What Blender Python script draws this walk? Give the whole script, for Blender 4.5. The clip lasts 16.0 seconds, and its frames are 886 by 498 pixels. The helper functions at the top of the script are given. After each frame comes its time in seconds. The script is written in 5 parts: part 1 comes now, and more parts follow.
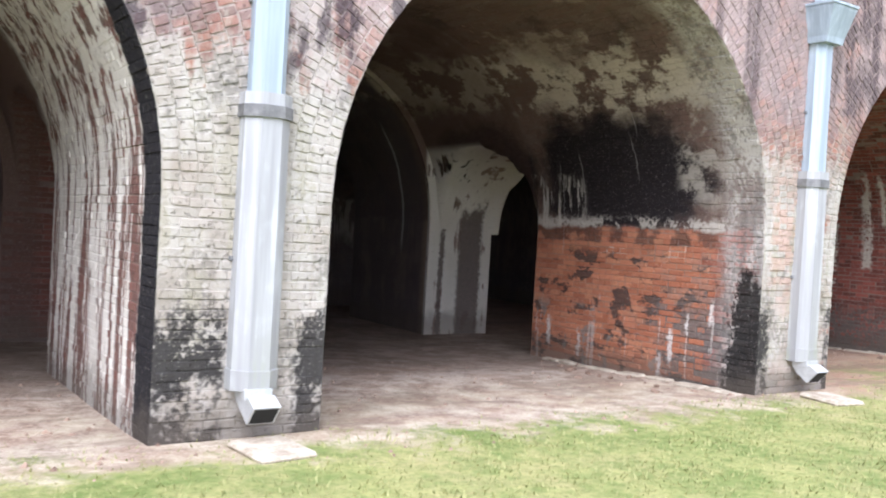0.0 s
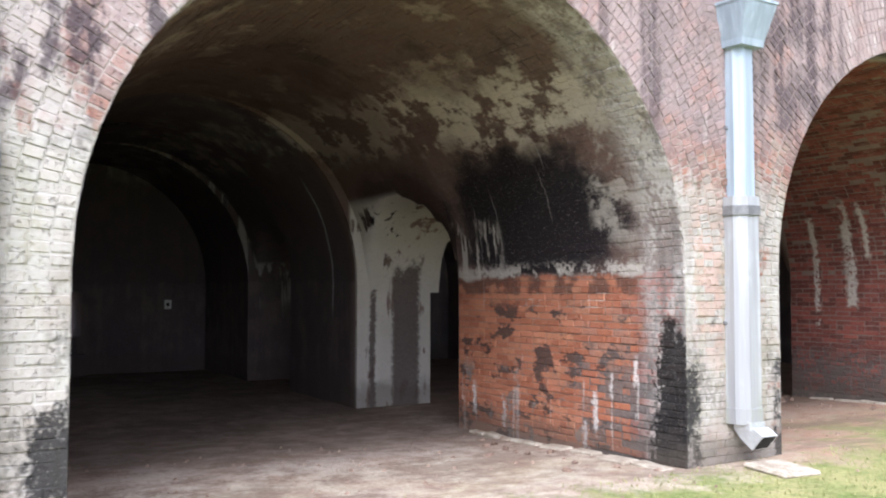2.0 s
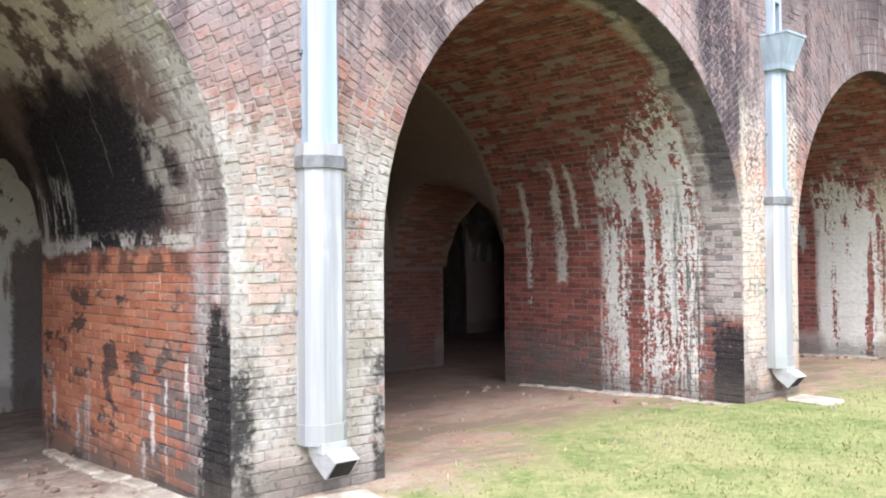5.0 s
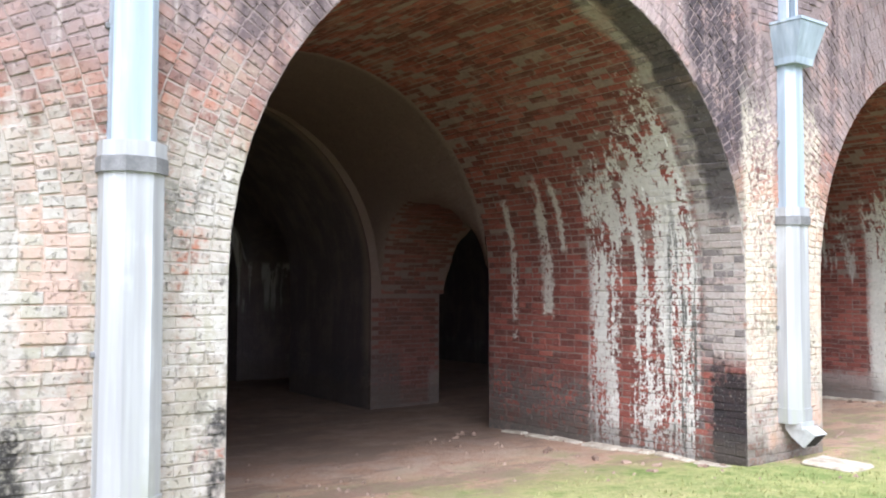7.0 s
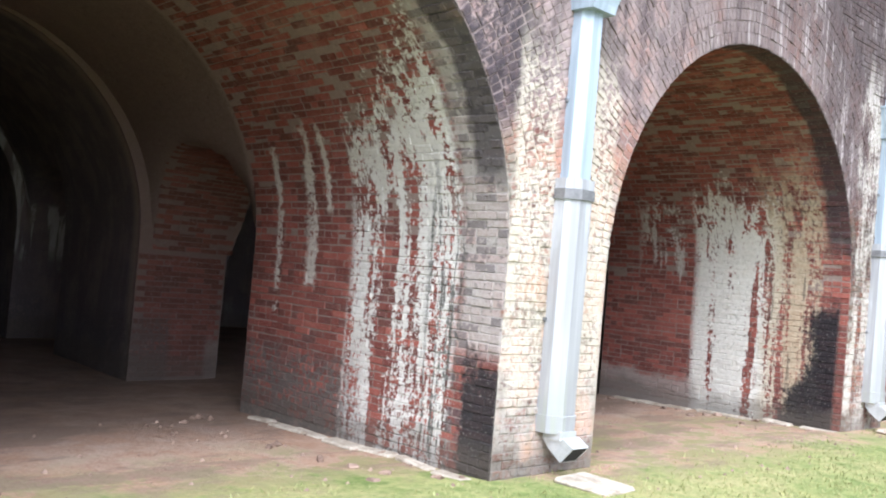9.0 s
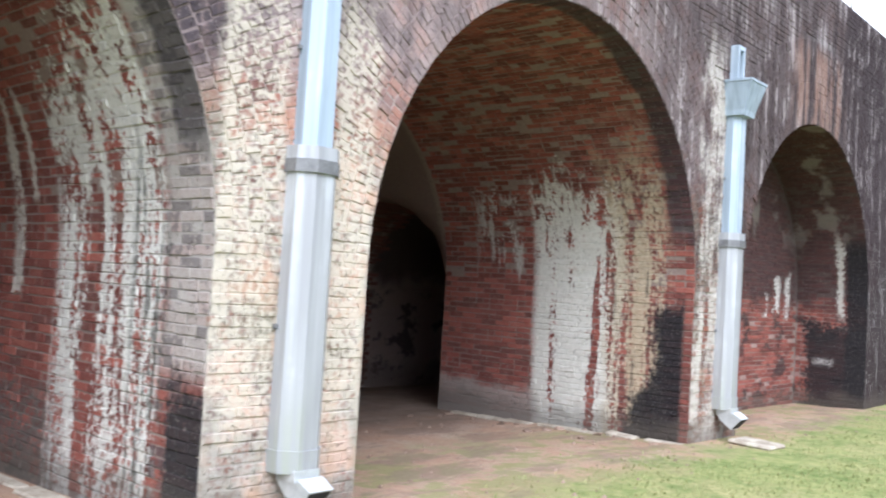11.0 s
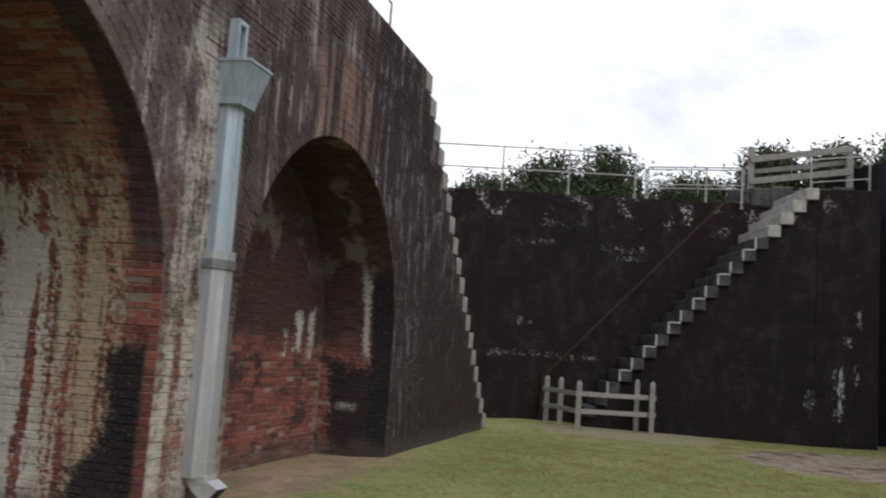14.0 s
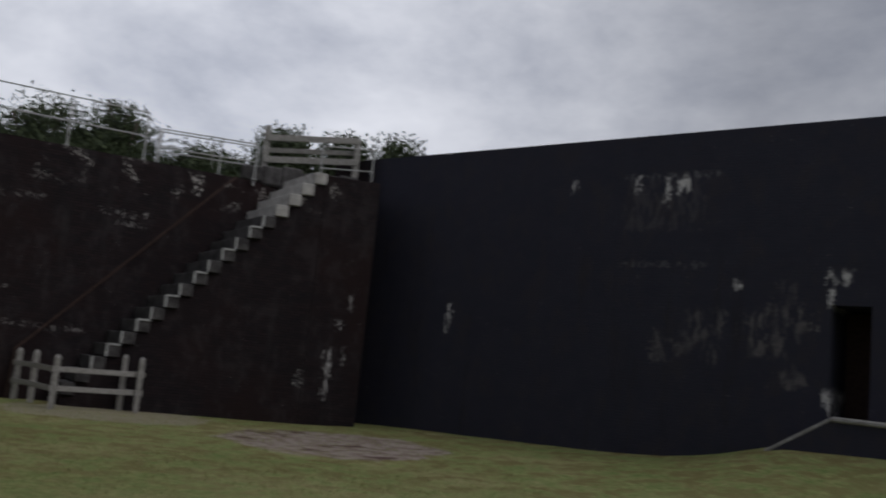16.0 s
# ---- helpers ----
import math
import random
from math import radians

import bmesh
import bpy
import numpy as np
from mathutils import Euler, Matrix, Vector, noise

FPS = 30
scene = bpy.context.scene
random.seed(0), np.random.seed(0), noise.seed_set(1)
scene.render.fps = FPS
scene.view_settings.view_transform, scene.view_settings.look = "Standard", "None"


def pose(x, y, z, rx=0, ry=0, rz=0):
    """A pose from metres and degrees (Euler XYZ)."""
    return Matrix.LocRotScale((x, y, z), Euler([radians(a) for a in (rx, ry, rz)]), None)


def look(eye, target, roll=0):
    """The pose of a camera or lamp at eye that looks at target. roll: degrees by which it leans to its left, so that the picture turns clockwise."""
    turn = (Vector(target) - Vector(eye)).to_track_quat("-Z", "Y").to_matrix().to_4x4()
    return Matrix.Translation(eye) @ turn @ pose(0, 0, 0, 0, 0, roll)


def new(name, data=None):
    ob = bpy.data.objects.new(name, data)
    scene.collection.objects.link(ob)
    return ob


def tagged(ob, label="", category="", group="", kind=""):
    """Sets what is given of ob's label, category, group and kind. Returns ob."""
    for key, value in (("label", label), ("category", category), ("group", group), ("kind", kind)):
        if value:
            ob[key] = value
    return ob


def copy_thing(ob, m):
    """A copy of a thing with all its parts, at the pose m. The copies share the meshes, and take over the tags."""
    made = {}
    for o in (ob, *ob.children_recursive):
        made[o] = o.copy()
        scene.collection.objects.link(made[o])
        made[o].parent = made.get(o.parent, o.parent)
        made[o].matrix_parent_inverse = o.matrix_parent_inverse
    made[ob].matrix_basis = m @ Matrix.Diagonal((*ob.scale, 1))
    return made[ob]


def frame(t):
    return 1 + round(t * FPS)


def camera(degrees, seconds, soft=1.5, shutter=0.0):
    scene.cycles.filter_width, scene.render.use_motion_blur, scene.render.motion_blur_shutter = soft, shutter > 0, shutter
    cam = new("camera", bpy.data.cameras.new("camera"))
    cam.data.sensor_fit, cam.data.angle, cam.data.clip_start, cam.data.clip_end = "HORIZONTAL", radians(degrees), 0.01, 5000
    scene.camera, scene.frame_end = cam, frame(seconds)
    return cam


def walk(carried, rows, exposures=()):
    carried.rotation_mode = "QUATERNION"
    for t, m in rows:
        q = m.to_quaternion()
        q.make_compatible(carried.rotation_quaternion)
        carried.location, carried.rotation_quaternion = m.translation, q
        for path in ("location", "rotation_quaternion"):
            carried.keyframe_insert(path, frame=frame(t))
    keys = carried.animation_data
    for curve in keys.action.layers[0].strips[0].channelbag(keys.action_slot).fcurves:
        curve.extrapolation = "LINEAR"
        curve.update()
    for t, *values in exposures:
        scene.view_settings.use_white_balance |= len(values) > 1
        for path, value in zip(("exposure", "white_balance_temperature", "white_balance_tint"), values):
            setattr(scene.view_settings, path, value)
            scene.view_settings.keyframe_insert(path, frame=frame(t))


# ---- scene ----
cam = camera(52.9, 16.0, soft=2.0, shutter=0.3)
METRES, EYE, TILT, LEAN, TURN = 14.448, 1.456, 0.0, 0.0, -33.57
START_X, START_Y = -8.266, -5.656
ROWS = [
    (0.0, 0.0, 0.0, 0.0, 0.07, -1.12, -3.36),
    (0.5, 0.0215, 0.0265, 0.0021, -0.66, -0.29, -3.28),
    (1.0, 0.0487, 0.0469, 0.0044, 3.75, 3.6, 0.17),
    (1.5, 0.074, 0.0729, 0.0012, 2.23, 0.88, -2.64),
    (2.0, 0.1018, 0.0947, 0.0007, 2.25, 2.75, -0.05),
    (2.5, 0.1298, 0.1169, -0.0008, 1.19, -0.85, 0.21),
    (3.0, 0.1541, 0.1416, -0.0001, 2.99, -0.16, 1.06),
    (3.5, 0.1838, 0.1642, 0.0018, -0.35, -0.39, 1.55),
    (4.0, 0.2078, 0.1882, 0.0003, -3.06, 0.04, -2.06),
    (4.5, 0.2336, 0.2087, 0.0016, -3.91, 1.86, 1.25),
    (5.0, 0.2598, 0.2289, 0.0031, -7.9, 0.98, 0.43),
    (7.5, 0.3826, 0.3359, 0.0064, -2.29, 2.55, -0.35),
    (8.0, 0.4105, 0.3582, 0.0047, -7.22, 1.55, -4.22),
    (10.5, 0.5393, 0.4709, 0.0025, -11.61, 1.92, -4.06),
    (11.0, 0.566, 0.4891, 0.0024, -14.87, 2.48, -3.49),
    (11.5, 0.5903, 0.5079, 0.0015, -20.62, 3.27, -5.32),
    (12.0, 0.6112, 0.5302, 0.0025, -25.76, 4.95, -4.66),
    (12.5, 0.6332, 0.5489, 0.0035, -27.84, 5.4, -2.87),
    (13.0, 0.653, 0.5689, 0.002, -32.41, 5.64, -4.31),
    (13.5, 0.6765, 0.5876, 0.0036, -36.57, 6.98, -4.07),
    (14.0, 0.7023, 0.5983, 0.0051, -41.49, 6.7, -3.96),
    (14.5, 0.7235, 0.6134, 0.0037, -48.16, 6.72, -4.67),
    (15.0, 0.7401, 0.6228, 0.0064, -53.79, 7.66, -4.92),
    (15.5, 0.7561, 0.6268, 0.0068, -61.6, 7.84, -5.36),
    (16.0, 0.7647, 0.6286, 0.0071, -72.75, 7.83, -5.65),
]
walk(cam, [(t, pose(START_X, START_Y, EYE, TILT, LEAN, TURN) @ pose(METRES * x, METRES * y, METRES * z, 90 + pitch, roll, yaw))
           for t, x, y, z, yaw, pitch, roll in ROWS],
     exposures=[(0.0, 2.0, 6000, 16.5), (5.0, 2.1, 6000, 15.5), (8.0, 2.15, 5900, 14), (11.0, 1.85, 5800, 12.5), (12.0, 1.22, 5800, 12), (13.0, 0.95, 5900, 11), (14.5, -0.3, 6700, 13), (15.5, -0.75, 6400, 13), (16.0, -0.75, 6300, 13)])

# ---- world and sun: a bright overcast sky with broken cloud ----
world = bpy.data.worlds.new("overcast_sky")
scene.world = world
world.use_nodes = True
wn, wl = world.node_tree.nodes, world.node_tree.links
background = wn["Background"]
sky = wn.new("ShaderNodeTexSky")
sky.sky_type, sky.sun_disc = "NISHITA", False
sky.sun_elevation, sky.sun_rotation = radians(47), radians(222)
coords = wn.new("ShaderNodeTexCoord")
spread = wn.new("ShaderNodeMapping")
spread.inputs["Scale"].default_value = (1.3, 1.3, 2.4)
spread.inputs["Location"].default_value = (2.1, 0.7, 0.4)
wl.new(coords.outputs["Generated"], spread.inputs["Vector"])
cloud = wn.new("ShaderNodeTexNoise")
cloud.inputs["Scale"].default_value, cloud.inputs["Detail"].default_value, cloud.inputs["Roughness"].default_value = 2.3, 8, 0.58
cloud.inputs["Distortion"].default_value = 0.15
wl.new(spread.outputs["Vector"], cloud.inputs["Vector"])
tones = wn.new("ShaderNodeValToRGB")
tones.color_ramp.elements[0].position, tones.color_ramp.elements[0].color = 0.38, (6.6, 7.05, 8.1, 1)
tones.color_ramp.elements[1].position, tones.color_ramp.elements[1].color = 0.70, (14.2, 14.5, 15.0, 1)
veil = wn.new("ShaderNodeMix")
veil.data_type = "RGBA"
veil.inputs["Factor"].default_value = 0.92
# the cloud is thinnest, and so brightest, low over the far walls
THIN_WAY = Vector((0.959, 0.03, 0.27)).normalized()
toward = wn.new("ShaderNodeVectorMath")
toward.operation = "DOT_PRODUCT"
toward.inputs[1].default_value = THIN_WAY
wl.new(coords.outputs["Generated"], toward.inputs[0])
thin_cloud = wn.new("ShaderNodeMapRange")
thin_cloud.inputs["From Min"].default_value, thin_cloud.inputs["From Max"].default_value = 0.82, 1.0
thin_cloud.inputs["To Min"].default_value, thin_cloud.inputs["To Max"].default_value = 0.66, 1.2
wl.new(toward.outputs["Value"], thin_cloud.inputs["Value"])
lift = wn.new("ShaderNodeMath")
lift.operation = "MULTIPLY_ADD"
lift.inputs[1].default_value, lift.inputs[2].default_value = 0.26, -0.17
wl.new(thin_cloud.outputs[0], lift.inputs[0])
cover = wn.new("ShaderNodeMath")
wl.new(cloud.outputs["Fac"], cover.inputs[0])
wl.new(lift.outputs[0], cover.inputs[1])
wl.new(cover.outputs[0], tones.inputs["Fac"])
glow = wn.new("ShaderNodeVectorMath")
glow.operation = "SCALE"
wl.new(tones.outputs["Color"], glow.inputs[0])
wl.new(thin_cloud.outputs[0], glow.inputs["Scale"])
wl.new(sky.outputs["Color"], veil.inputs["A"])
wl.new(glow.outputs["Vector"], veil.inputs["B"])
wl.new(veil.outputs["Result"], background.inputs["Color"])
background.inputs["Strength"].default_value = 0.085
sun = new("sun", bpy.data.lights.new("sun", "SUN"))
sun.data.energy, sun.data.angle, sun.data.color = 1.5, radians(50), (1.0, 0.985, 0.96)
sun.matrix_world = look((0, 0, 0), (0.46, 0.50, -0.735))


# ---- node helpers ----
class Val:
    """A socket that does arithmetic."""

    def __init__(self, tree, socket):
        self.tree, self.socket = tree, socket

    def op(self, kind, other=None, swap=False):
        node = self.tree.nodes.new("ShaderNodeMath")
        node.operation = kind
        pair = [self, other] if not swap else [other, self]
        for i, item in enumerate(pair):
            if isinstance(item, Val):
                self.tree.links.new(item.socket, node.inputs[i])
            elif item is not None:
                node.inputs[i].default_value = item
        return Val(self.tree, node.outputs[0])

    def __add__(self, o): return self.op("ADD", o)
    def __radd__(self, o): return self.op("ADD", o)
    def __sub__(self, o): return self.op("SUBTRACT", o)
    def __rsub__(self, o): return self.op("SUBTRACT", o, True)
    def __mul__(self, o): return self.op("MULTIPLY", o)
    def __rmul__(self, o): return self.op("MULTIPLY", o)
    def max(self, o): return self.op("MAXIMUM", o)
    def min(self, o): return self.op("MINIMUM", o)
    def square(self): return self.op("MULTIPLY", self)
    def fract(self): return self.op("FRACT")
    def abs(self): return self.op("ABSOLUTE")


class Mat:
    """A procedural material under construction."""

    def __init__(self, name, roughness=0.9, metallic=0.0, specular=0.3):
        self.mat = bpy.data.materials.new(name)
        self.mat.use_nodes = True
        self.tree = self.mat.node_tree
        self.shader = self.tree.nodes["Principled BSDF"]
        self.shader.inputs["Roughness"].default_value = roughness
        self.shader.inputs["Metallic"].default_value = metallic
        self.shader.inputs["Specular IOR Level"].default_value = specular
        geo = self.tree.nodes.new("ShaderNodeNewGeometry")
        self.pos = geo.outputs["Position"]
        self.island = Val(self.tree, geo.outputs["Random Per Island"])
        info = self.tree.nodes.new("ShaderNodeObjectInfo")
        self.rand = (self.island + Val(self.tree, info.outputs["Random"])).fract()
        cut = self.tree.nodes.new("ShaderNodeSeparateXYZ")
        self.tree.links.new(self.pos, cut.inputs[0])
        self.x, self.y, self.z = [Val(self.tree, s) for s in cut.outputs]

    def noise(self, scale=1.0, stretch=(1, 1, 1), detail=4, rough=0.55, shift=(0, 0, 0)):
        m = self.tree.nodes.new("ShaderNodeMapping")
        m.inputs["Scale"].default_value = stretch
        m.inputs["Location"].default_value = shift
        self.tree.links.new(self.pos, m.inputs["Vector"])
        n = self.tree.nodes.new("ShaderNodeTexNoise")
        n.inputs["Scale"].default_value, n.inputs["Detail"].default_value, n.inputs["Roughness"].default_value = scale, detail, rough
        self.tree.links.new(m.outputs["Vector"], n.inputs["Vector"])
        return Val(self.tree, n.outputs["Fac"])

    def step(self, v, a, b):
        """0 below a, 1 above b (or the reverse where a > b)."""
        n = self.tree.nodes.new("ShaderNodeMapRange")
        n.interpolation_type = "SMOOTHSTEP"
        lo, hi = (a, b) if a < b else (b, a)
        n.inputs["From Min"].default_value, n.inputs["From Max"].default_value = lo, hi
        n.inputs["To Min"].default_value, n.inputs["To Max"].default_value = (0, 1) if a < b else (1, 0)
        self.tree.links.new(v.socket, n.inputs["Value"])
        return Val(self.tree, n.outputs[0])

    def band(self, v, a, b, soft):
        return self.step(v, a - soft, a + soft) * self.step(v, b + soft, b - soft)

    def mix(self, f, a, b):
        n = self.tree.nodes.new("ShaderNodeMix")
        n.data_type = "RGBA"
        if isinstance(f, Val):
            self.tree.links.new(f.socket, n.inputs["Factor"])
        else:
            n.inputs["Factor"].default_value = f
        for key, c in (("A", a), ("B", b)):
            if isinstance(c, tuple):
                n.inputs[key].default_value = (*c, 1)
            else:
                self.tree.links.new(c, n.inputs[key])
        return n.outputs["Result"]

    def finish(self, color, bump=None, strength=0.4, distance=0.01, rough=None):
        if isinstance(color, tuple):
            self.shader.inputs["Base Color"].default_value = (*color, 1)
        else:
            self.tree.links.new(color, self.shader.inputs["Base Color"])
        if rough is not None:
            self.tree.links.new(rough.socket, self.shader.inputs["Roughness"])
        if bump is not None:
            b = self.tree.nodes.new("ShaderNodeBump")
            b.inputs["Strength"].default_value, b.inputs["Distance"].default_value = strength, distance
            self.tree.links.new(bump.socket, b.inputs["Height"])
            self.tree.links.new(b.outputs["Normal"], self.shader.inputs["Normal"])
        return self.mat


# ---- plan ----
BAY = 6.0                      # drain to drain
HALF = 2.405                   # half the span of a vault
SPRING = 1.61                  # springing of the vaults
TOP = 5.97                     # top of the arcade wall
CENTRES = [2.935 + BAY * k for k in (-3, -2, -1, 0, 1)]   # open bays
NICHE = 2.935 + BAY * 2        # the blind bay
REAR = 13.3
GATE = (3.55, 6.0)             # passage from bay to bay
INNER = (8.5, 10.6)            # a second passage, deep in the dark


def nearest_centre(x):
    return min(CENTRES + [NICHE], key=lambda c: abs(x - c))


def ground_z(x, y):
    """Height of the turf and the earth floors."""
    z = 0.03 * noise.noise((x * 0.35, y * 0.35, 3.0)) + 0.012 * noise.noise((x * 1.9, y * 1.9, 7.0))
    if y > 0:
        z -= min(0.16, 0.02 + 0.025 * y)
    along = (29.5 - x) * 0.8 + (-8.6 - y) * 0.6
    gap = (x - 29.5) * -0.6 + (y + 8.6) * 0.8
    if along > 0:
        rise = 0.028 * along + 0.55 * max(0.0, min(1.0, (along - 7.5) / 3.7)) ** 2
        z += rise * max(0.0, 1 - max(0.0, gap) / 6.0)
    return z


# ---- materials ----
def masonry(name, zone, mortar=False):
    """Old brickwork with lime wash, run-off, soot and algae, and shade painted in far inside; the same colours lie on
    bricks and joints.
    zone: front, west (first two bays), middle (next two) or blind."""
    m = Mat(name, 0.93, specular=0.15)
    x, y, z, r = m.x, m.y, m.z, m.rand
    big = m.noise(0.55, detail=5)
    mid = m.noise(2.6, detail=5)
    fine = m.noise(22, detail=4)
    grain = m.noise(90, detail=2)
    runs = m.noise(1.0, (5.5, 5.5, 0.5), 5, 0.6)
    thin = m.noise(1.0, (17, 17, 0.9), 4, 0.6, (3, 1, 0))
    front = zone == "front"
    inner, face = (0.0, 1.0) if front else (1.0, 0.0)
    speck = m.noise(48, detail=3)
    pale = m.mix(m.step(mid * 0.55 + runs * 0.45, 0.36, 0.62), (0.32, 0.295, 0.255), (0.50, 0.485, 0.455))
    # inside the bays, joints and bricks are mixed darker than on the front
    if mortar:
        c = m.mix(fine, (0.30, 0.24, 0.21), (0.52, 0.45, 0.40))
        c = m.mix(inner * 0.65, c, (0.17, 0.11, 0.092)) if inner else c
    else:
        dull, keen = ((0.15, 0.052, 0.038), (0.33, 0.125, 0.078)) if front else ((0.155, 0.052, 0.045), (0.34, 0.112, 0.086))
        c = m.mix(m.step(r, 0.0, 0.8), dull, keen)
        c = m.mix(m.step(r, 0.82, 0.86) * 0.8, c, (0.085, 0.045, 0.042))
        c = m.mix(m.step(fine, 0.45, 0.75) * 0.35, c, (0.40, 0.23, 0.18))
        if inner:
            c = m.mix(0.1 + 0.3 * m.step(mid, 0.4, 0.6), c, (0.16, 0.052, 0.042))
    if zone == "west":
        # the repaired panel of the second bay is brighter than the old vaults
        panel = m.band(x, -1.2, 0.0, 0.02) * m.step(z + (fine - 0.5) * 0.1, 1.66, 1.60) * m.band(y + (mid - 0.5) * 0.8, 0.6, 3.9, 0.15)
        blot = m.noise(2.6, (1, 0.8, 1.35), 6, 0.66, (2, 2, 7)) + (r - 0.5) * 0.05
        if mortar:
            c = m.mix(panel * 0.7, c, (0.36, 0.19, 0.125))
            c = m.mix(panel * m.band(z, 1.28, 1.52, 0.02) * m.band(y + (mid - 0.5), 0.9, 2.4, 0.2) * m.step(mid, 0.44, 0.54) * 0.8, c, (0.70, 0.60, 0.52))
        else:
            c = m.mix(panel * (0.36 + 0.34 * mid + 0.25 * fine), c, m.mix(r, (0.45, 0.17, 0.09), (0.66, 0.30, 0.165)))
            c = m.mix(panel * m.step(fine * 0.4 + r * 0.6, 0.20, 0.12) * 0.5, c, (0.62, 0.36, 0.25))
        c = m.mix(panel * m.step(blot, 0.555, 0.60) * m.step(z, 1.45, 1.25) * 0.86, c, (0.052, 0.042, 0.040))
        c = m.mix(panel * m.step(z + (fine - 0.5) * 0.1, 1.42, 1.46) * m.step(mid, 0.42, 0.50) * 0.75, c, (0.085, 0.05, 0.042))
        c = m.mix(panel * m.step(m.noise(3.3, (1, 1, 1), 5, 0.6, (9, 1, 2)), 0.56, 0.60) * m.step(z, 0.75, 0.55) * 0.75, c, (0.21, 0.195, 0.18))
    if front:
        # lime wash on the piers of the front
        low = m.step(z + (mid - 0.5) * 1.6 + (runs - 0.5) * 1.6, 3.1, 2.0)
        wash = m.step(x, 2.0, -5.0) * 0.42 + 0.5
        wash = wash * m.step(x, 9.5, 6.4).max(0.55) * m.step(x, 13.2, 12.4)
        coat = face * low * (wash + (mid - 0.5) * 1.0 + (fine - 0.5) * 0.55 + (speck - 0.5) * 0.25)
        c = m.mix(m.step(coat, 0.25, 0.55) * 0.92, c, pale)
        c = m.mix(face * low * m.step(runs * 0.5 + mid * 0.3 + fine * 0.2, 0.51, 0.58) * 0.7, c, (0.33, 0.31, 0.24))
        c = m.mix(m.band(x + (fine - 0.5) * 0.3, -0.55, -0.15, 0.08) * low * m.step(r * 0.5 + mid * 0.5, 0.46, 0.56) * m.band(z + (mid - 0.5), 0.9, 2.4, 0.15) * 0.6, c, (0.47, 0.30, 0.24))
        c = m.mix(face * low * m.step(m.noise(2.2, (1, 1, 0.7), 5, 0.6, (4, 4, 4)), 0.53, 0.61) * m.step(fine, 0.40, 0.55) * 0.7, c, (0.17, 0.16, 0.145))
        if mortar:
            # lime bridges many joints; the rest gape dark
            c = m.mix(low * m.step(mid * 0.6 + speck * 0.4, 0.50, 0.42) * 0.35, c, (0.17, 0.15, 0.13))
        # grime on the lime
        blotch = m.noise(1.15, (1, 1, 0.8), 6, 0.62, (6, 2, 5))
        c = m.mix(face * low * m.step(x, -6.4, -3.0).max(0.45) * m.step(blotch + (fine - 0.5) * 0.15, 0.47, 0.60) * 0.62, c, m.mix(r, (0.26, 0.235, 0.19), (0.40, 0.33, 0.28)))
        c = m.mix(low * m.step(x, 1.5, 4.0) * m.step(blotch * 0.6 + runs * 0.4, 0.47, 0.57) * 0.5, c, m.mix(fine, (0.13, 0.12, 0.09), (0.33, 0.29, 0.23)))
        c = m.mix(low * m.step(m.noise(1.5, (1, 1, 0.4), 6, 0.66, (8, 3, 3)), 0.53, 0.60) * 0.55, c, m.mix(fine, (0.22, 0.21, 0.15), (0.44, 0.41, 0.33)))
        # rosy lime and water stains above the piers
        high = face * m.step(z + (mid - 0.5) * 0.8, 2.3, 3.1)
        veil = m.mix(runs, (0.25, 0.19, 0.19), (0.50, 0.42, 0.40))
        c = m.mix(high * (0.5 + 0.45 * m.step(mid * 0.6 + big * 0.4, 0.36, 0.55)), c, veil)
        c = m.mix(high * m.step(runs * 0.7 + big * 0.3, 0.50, 0.62) * 0.75, c, (0.095, 0.07, 0.075))
        c = m.mix(high * m.step(thin * 0.6 + mid * 0.4, 0.56, 0.64) * m.step(x, 14, 8) * 0.55, c, (0.60, 0.55, 0.51))
        wet = m.band(x, 0.1, 1.4, 0.15).max(m.band(x, 4.5, 5.75, 0.2)).max(m.band(x, 6.15, 7.3, 0.3) * 0.8).max(m.band(x, -1.2, -0.25, 0.2) * 0.5).max(m.band(x, -7.4, -6.5, 0.2) * 0.7)
        c = m.mix(wet * face * m.step(z + (mid - 0.5) * 1.2, 2.5, 3.0) * m.step(mid * 0.5 + runs * 0.5, 0.42, 0.54) * 0.8, c, (0.075, 0.055, 0.062))
        # torn lime and black run-off high on the first pier
        torn = m.band(x + (mid - 0.5) * 0.8, -7.3, -4.7, 0.25) * m.step(z + (mid - 0.5) * 0.8, 2.2, 2.7)
        c = m.mix(torn * m.step(m.noise(1.9, (1, 1, 0.55), 7, 0.68, (1, 4, 8)), 0.51, 0.57) * 0.75, c, (0.46, 0.42, 0.40))
        c = m.mix(torn * m.step(m.noise(2.3, (1, 1, 0.5), 6, 0.66, (7, 4, 1)), 0.53, 0.60) * 0.85, c, (0.06, 0.045, 0.055))
        # black run-off left of the third drain, pale right of it
        spill = m.band(x + (mid - 0.5) * 0.7 + (z - 3.2) * 0.3, 4.7, 5.5, 0.15) * m.step(z + (mid - 0.5) * 0.8, 2.5, 2.9)
        c = m.mix(spill * m.step(runs * 0.5 + fine * 0.5, 0.40, 0.50) * 0.8, c, (0.045, 0.037, 0.045))
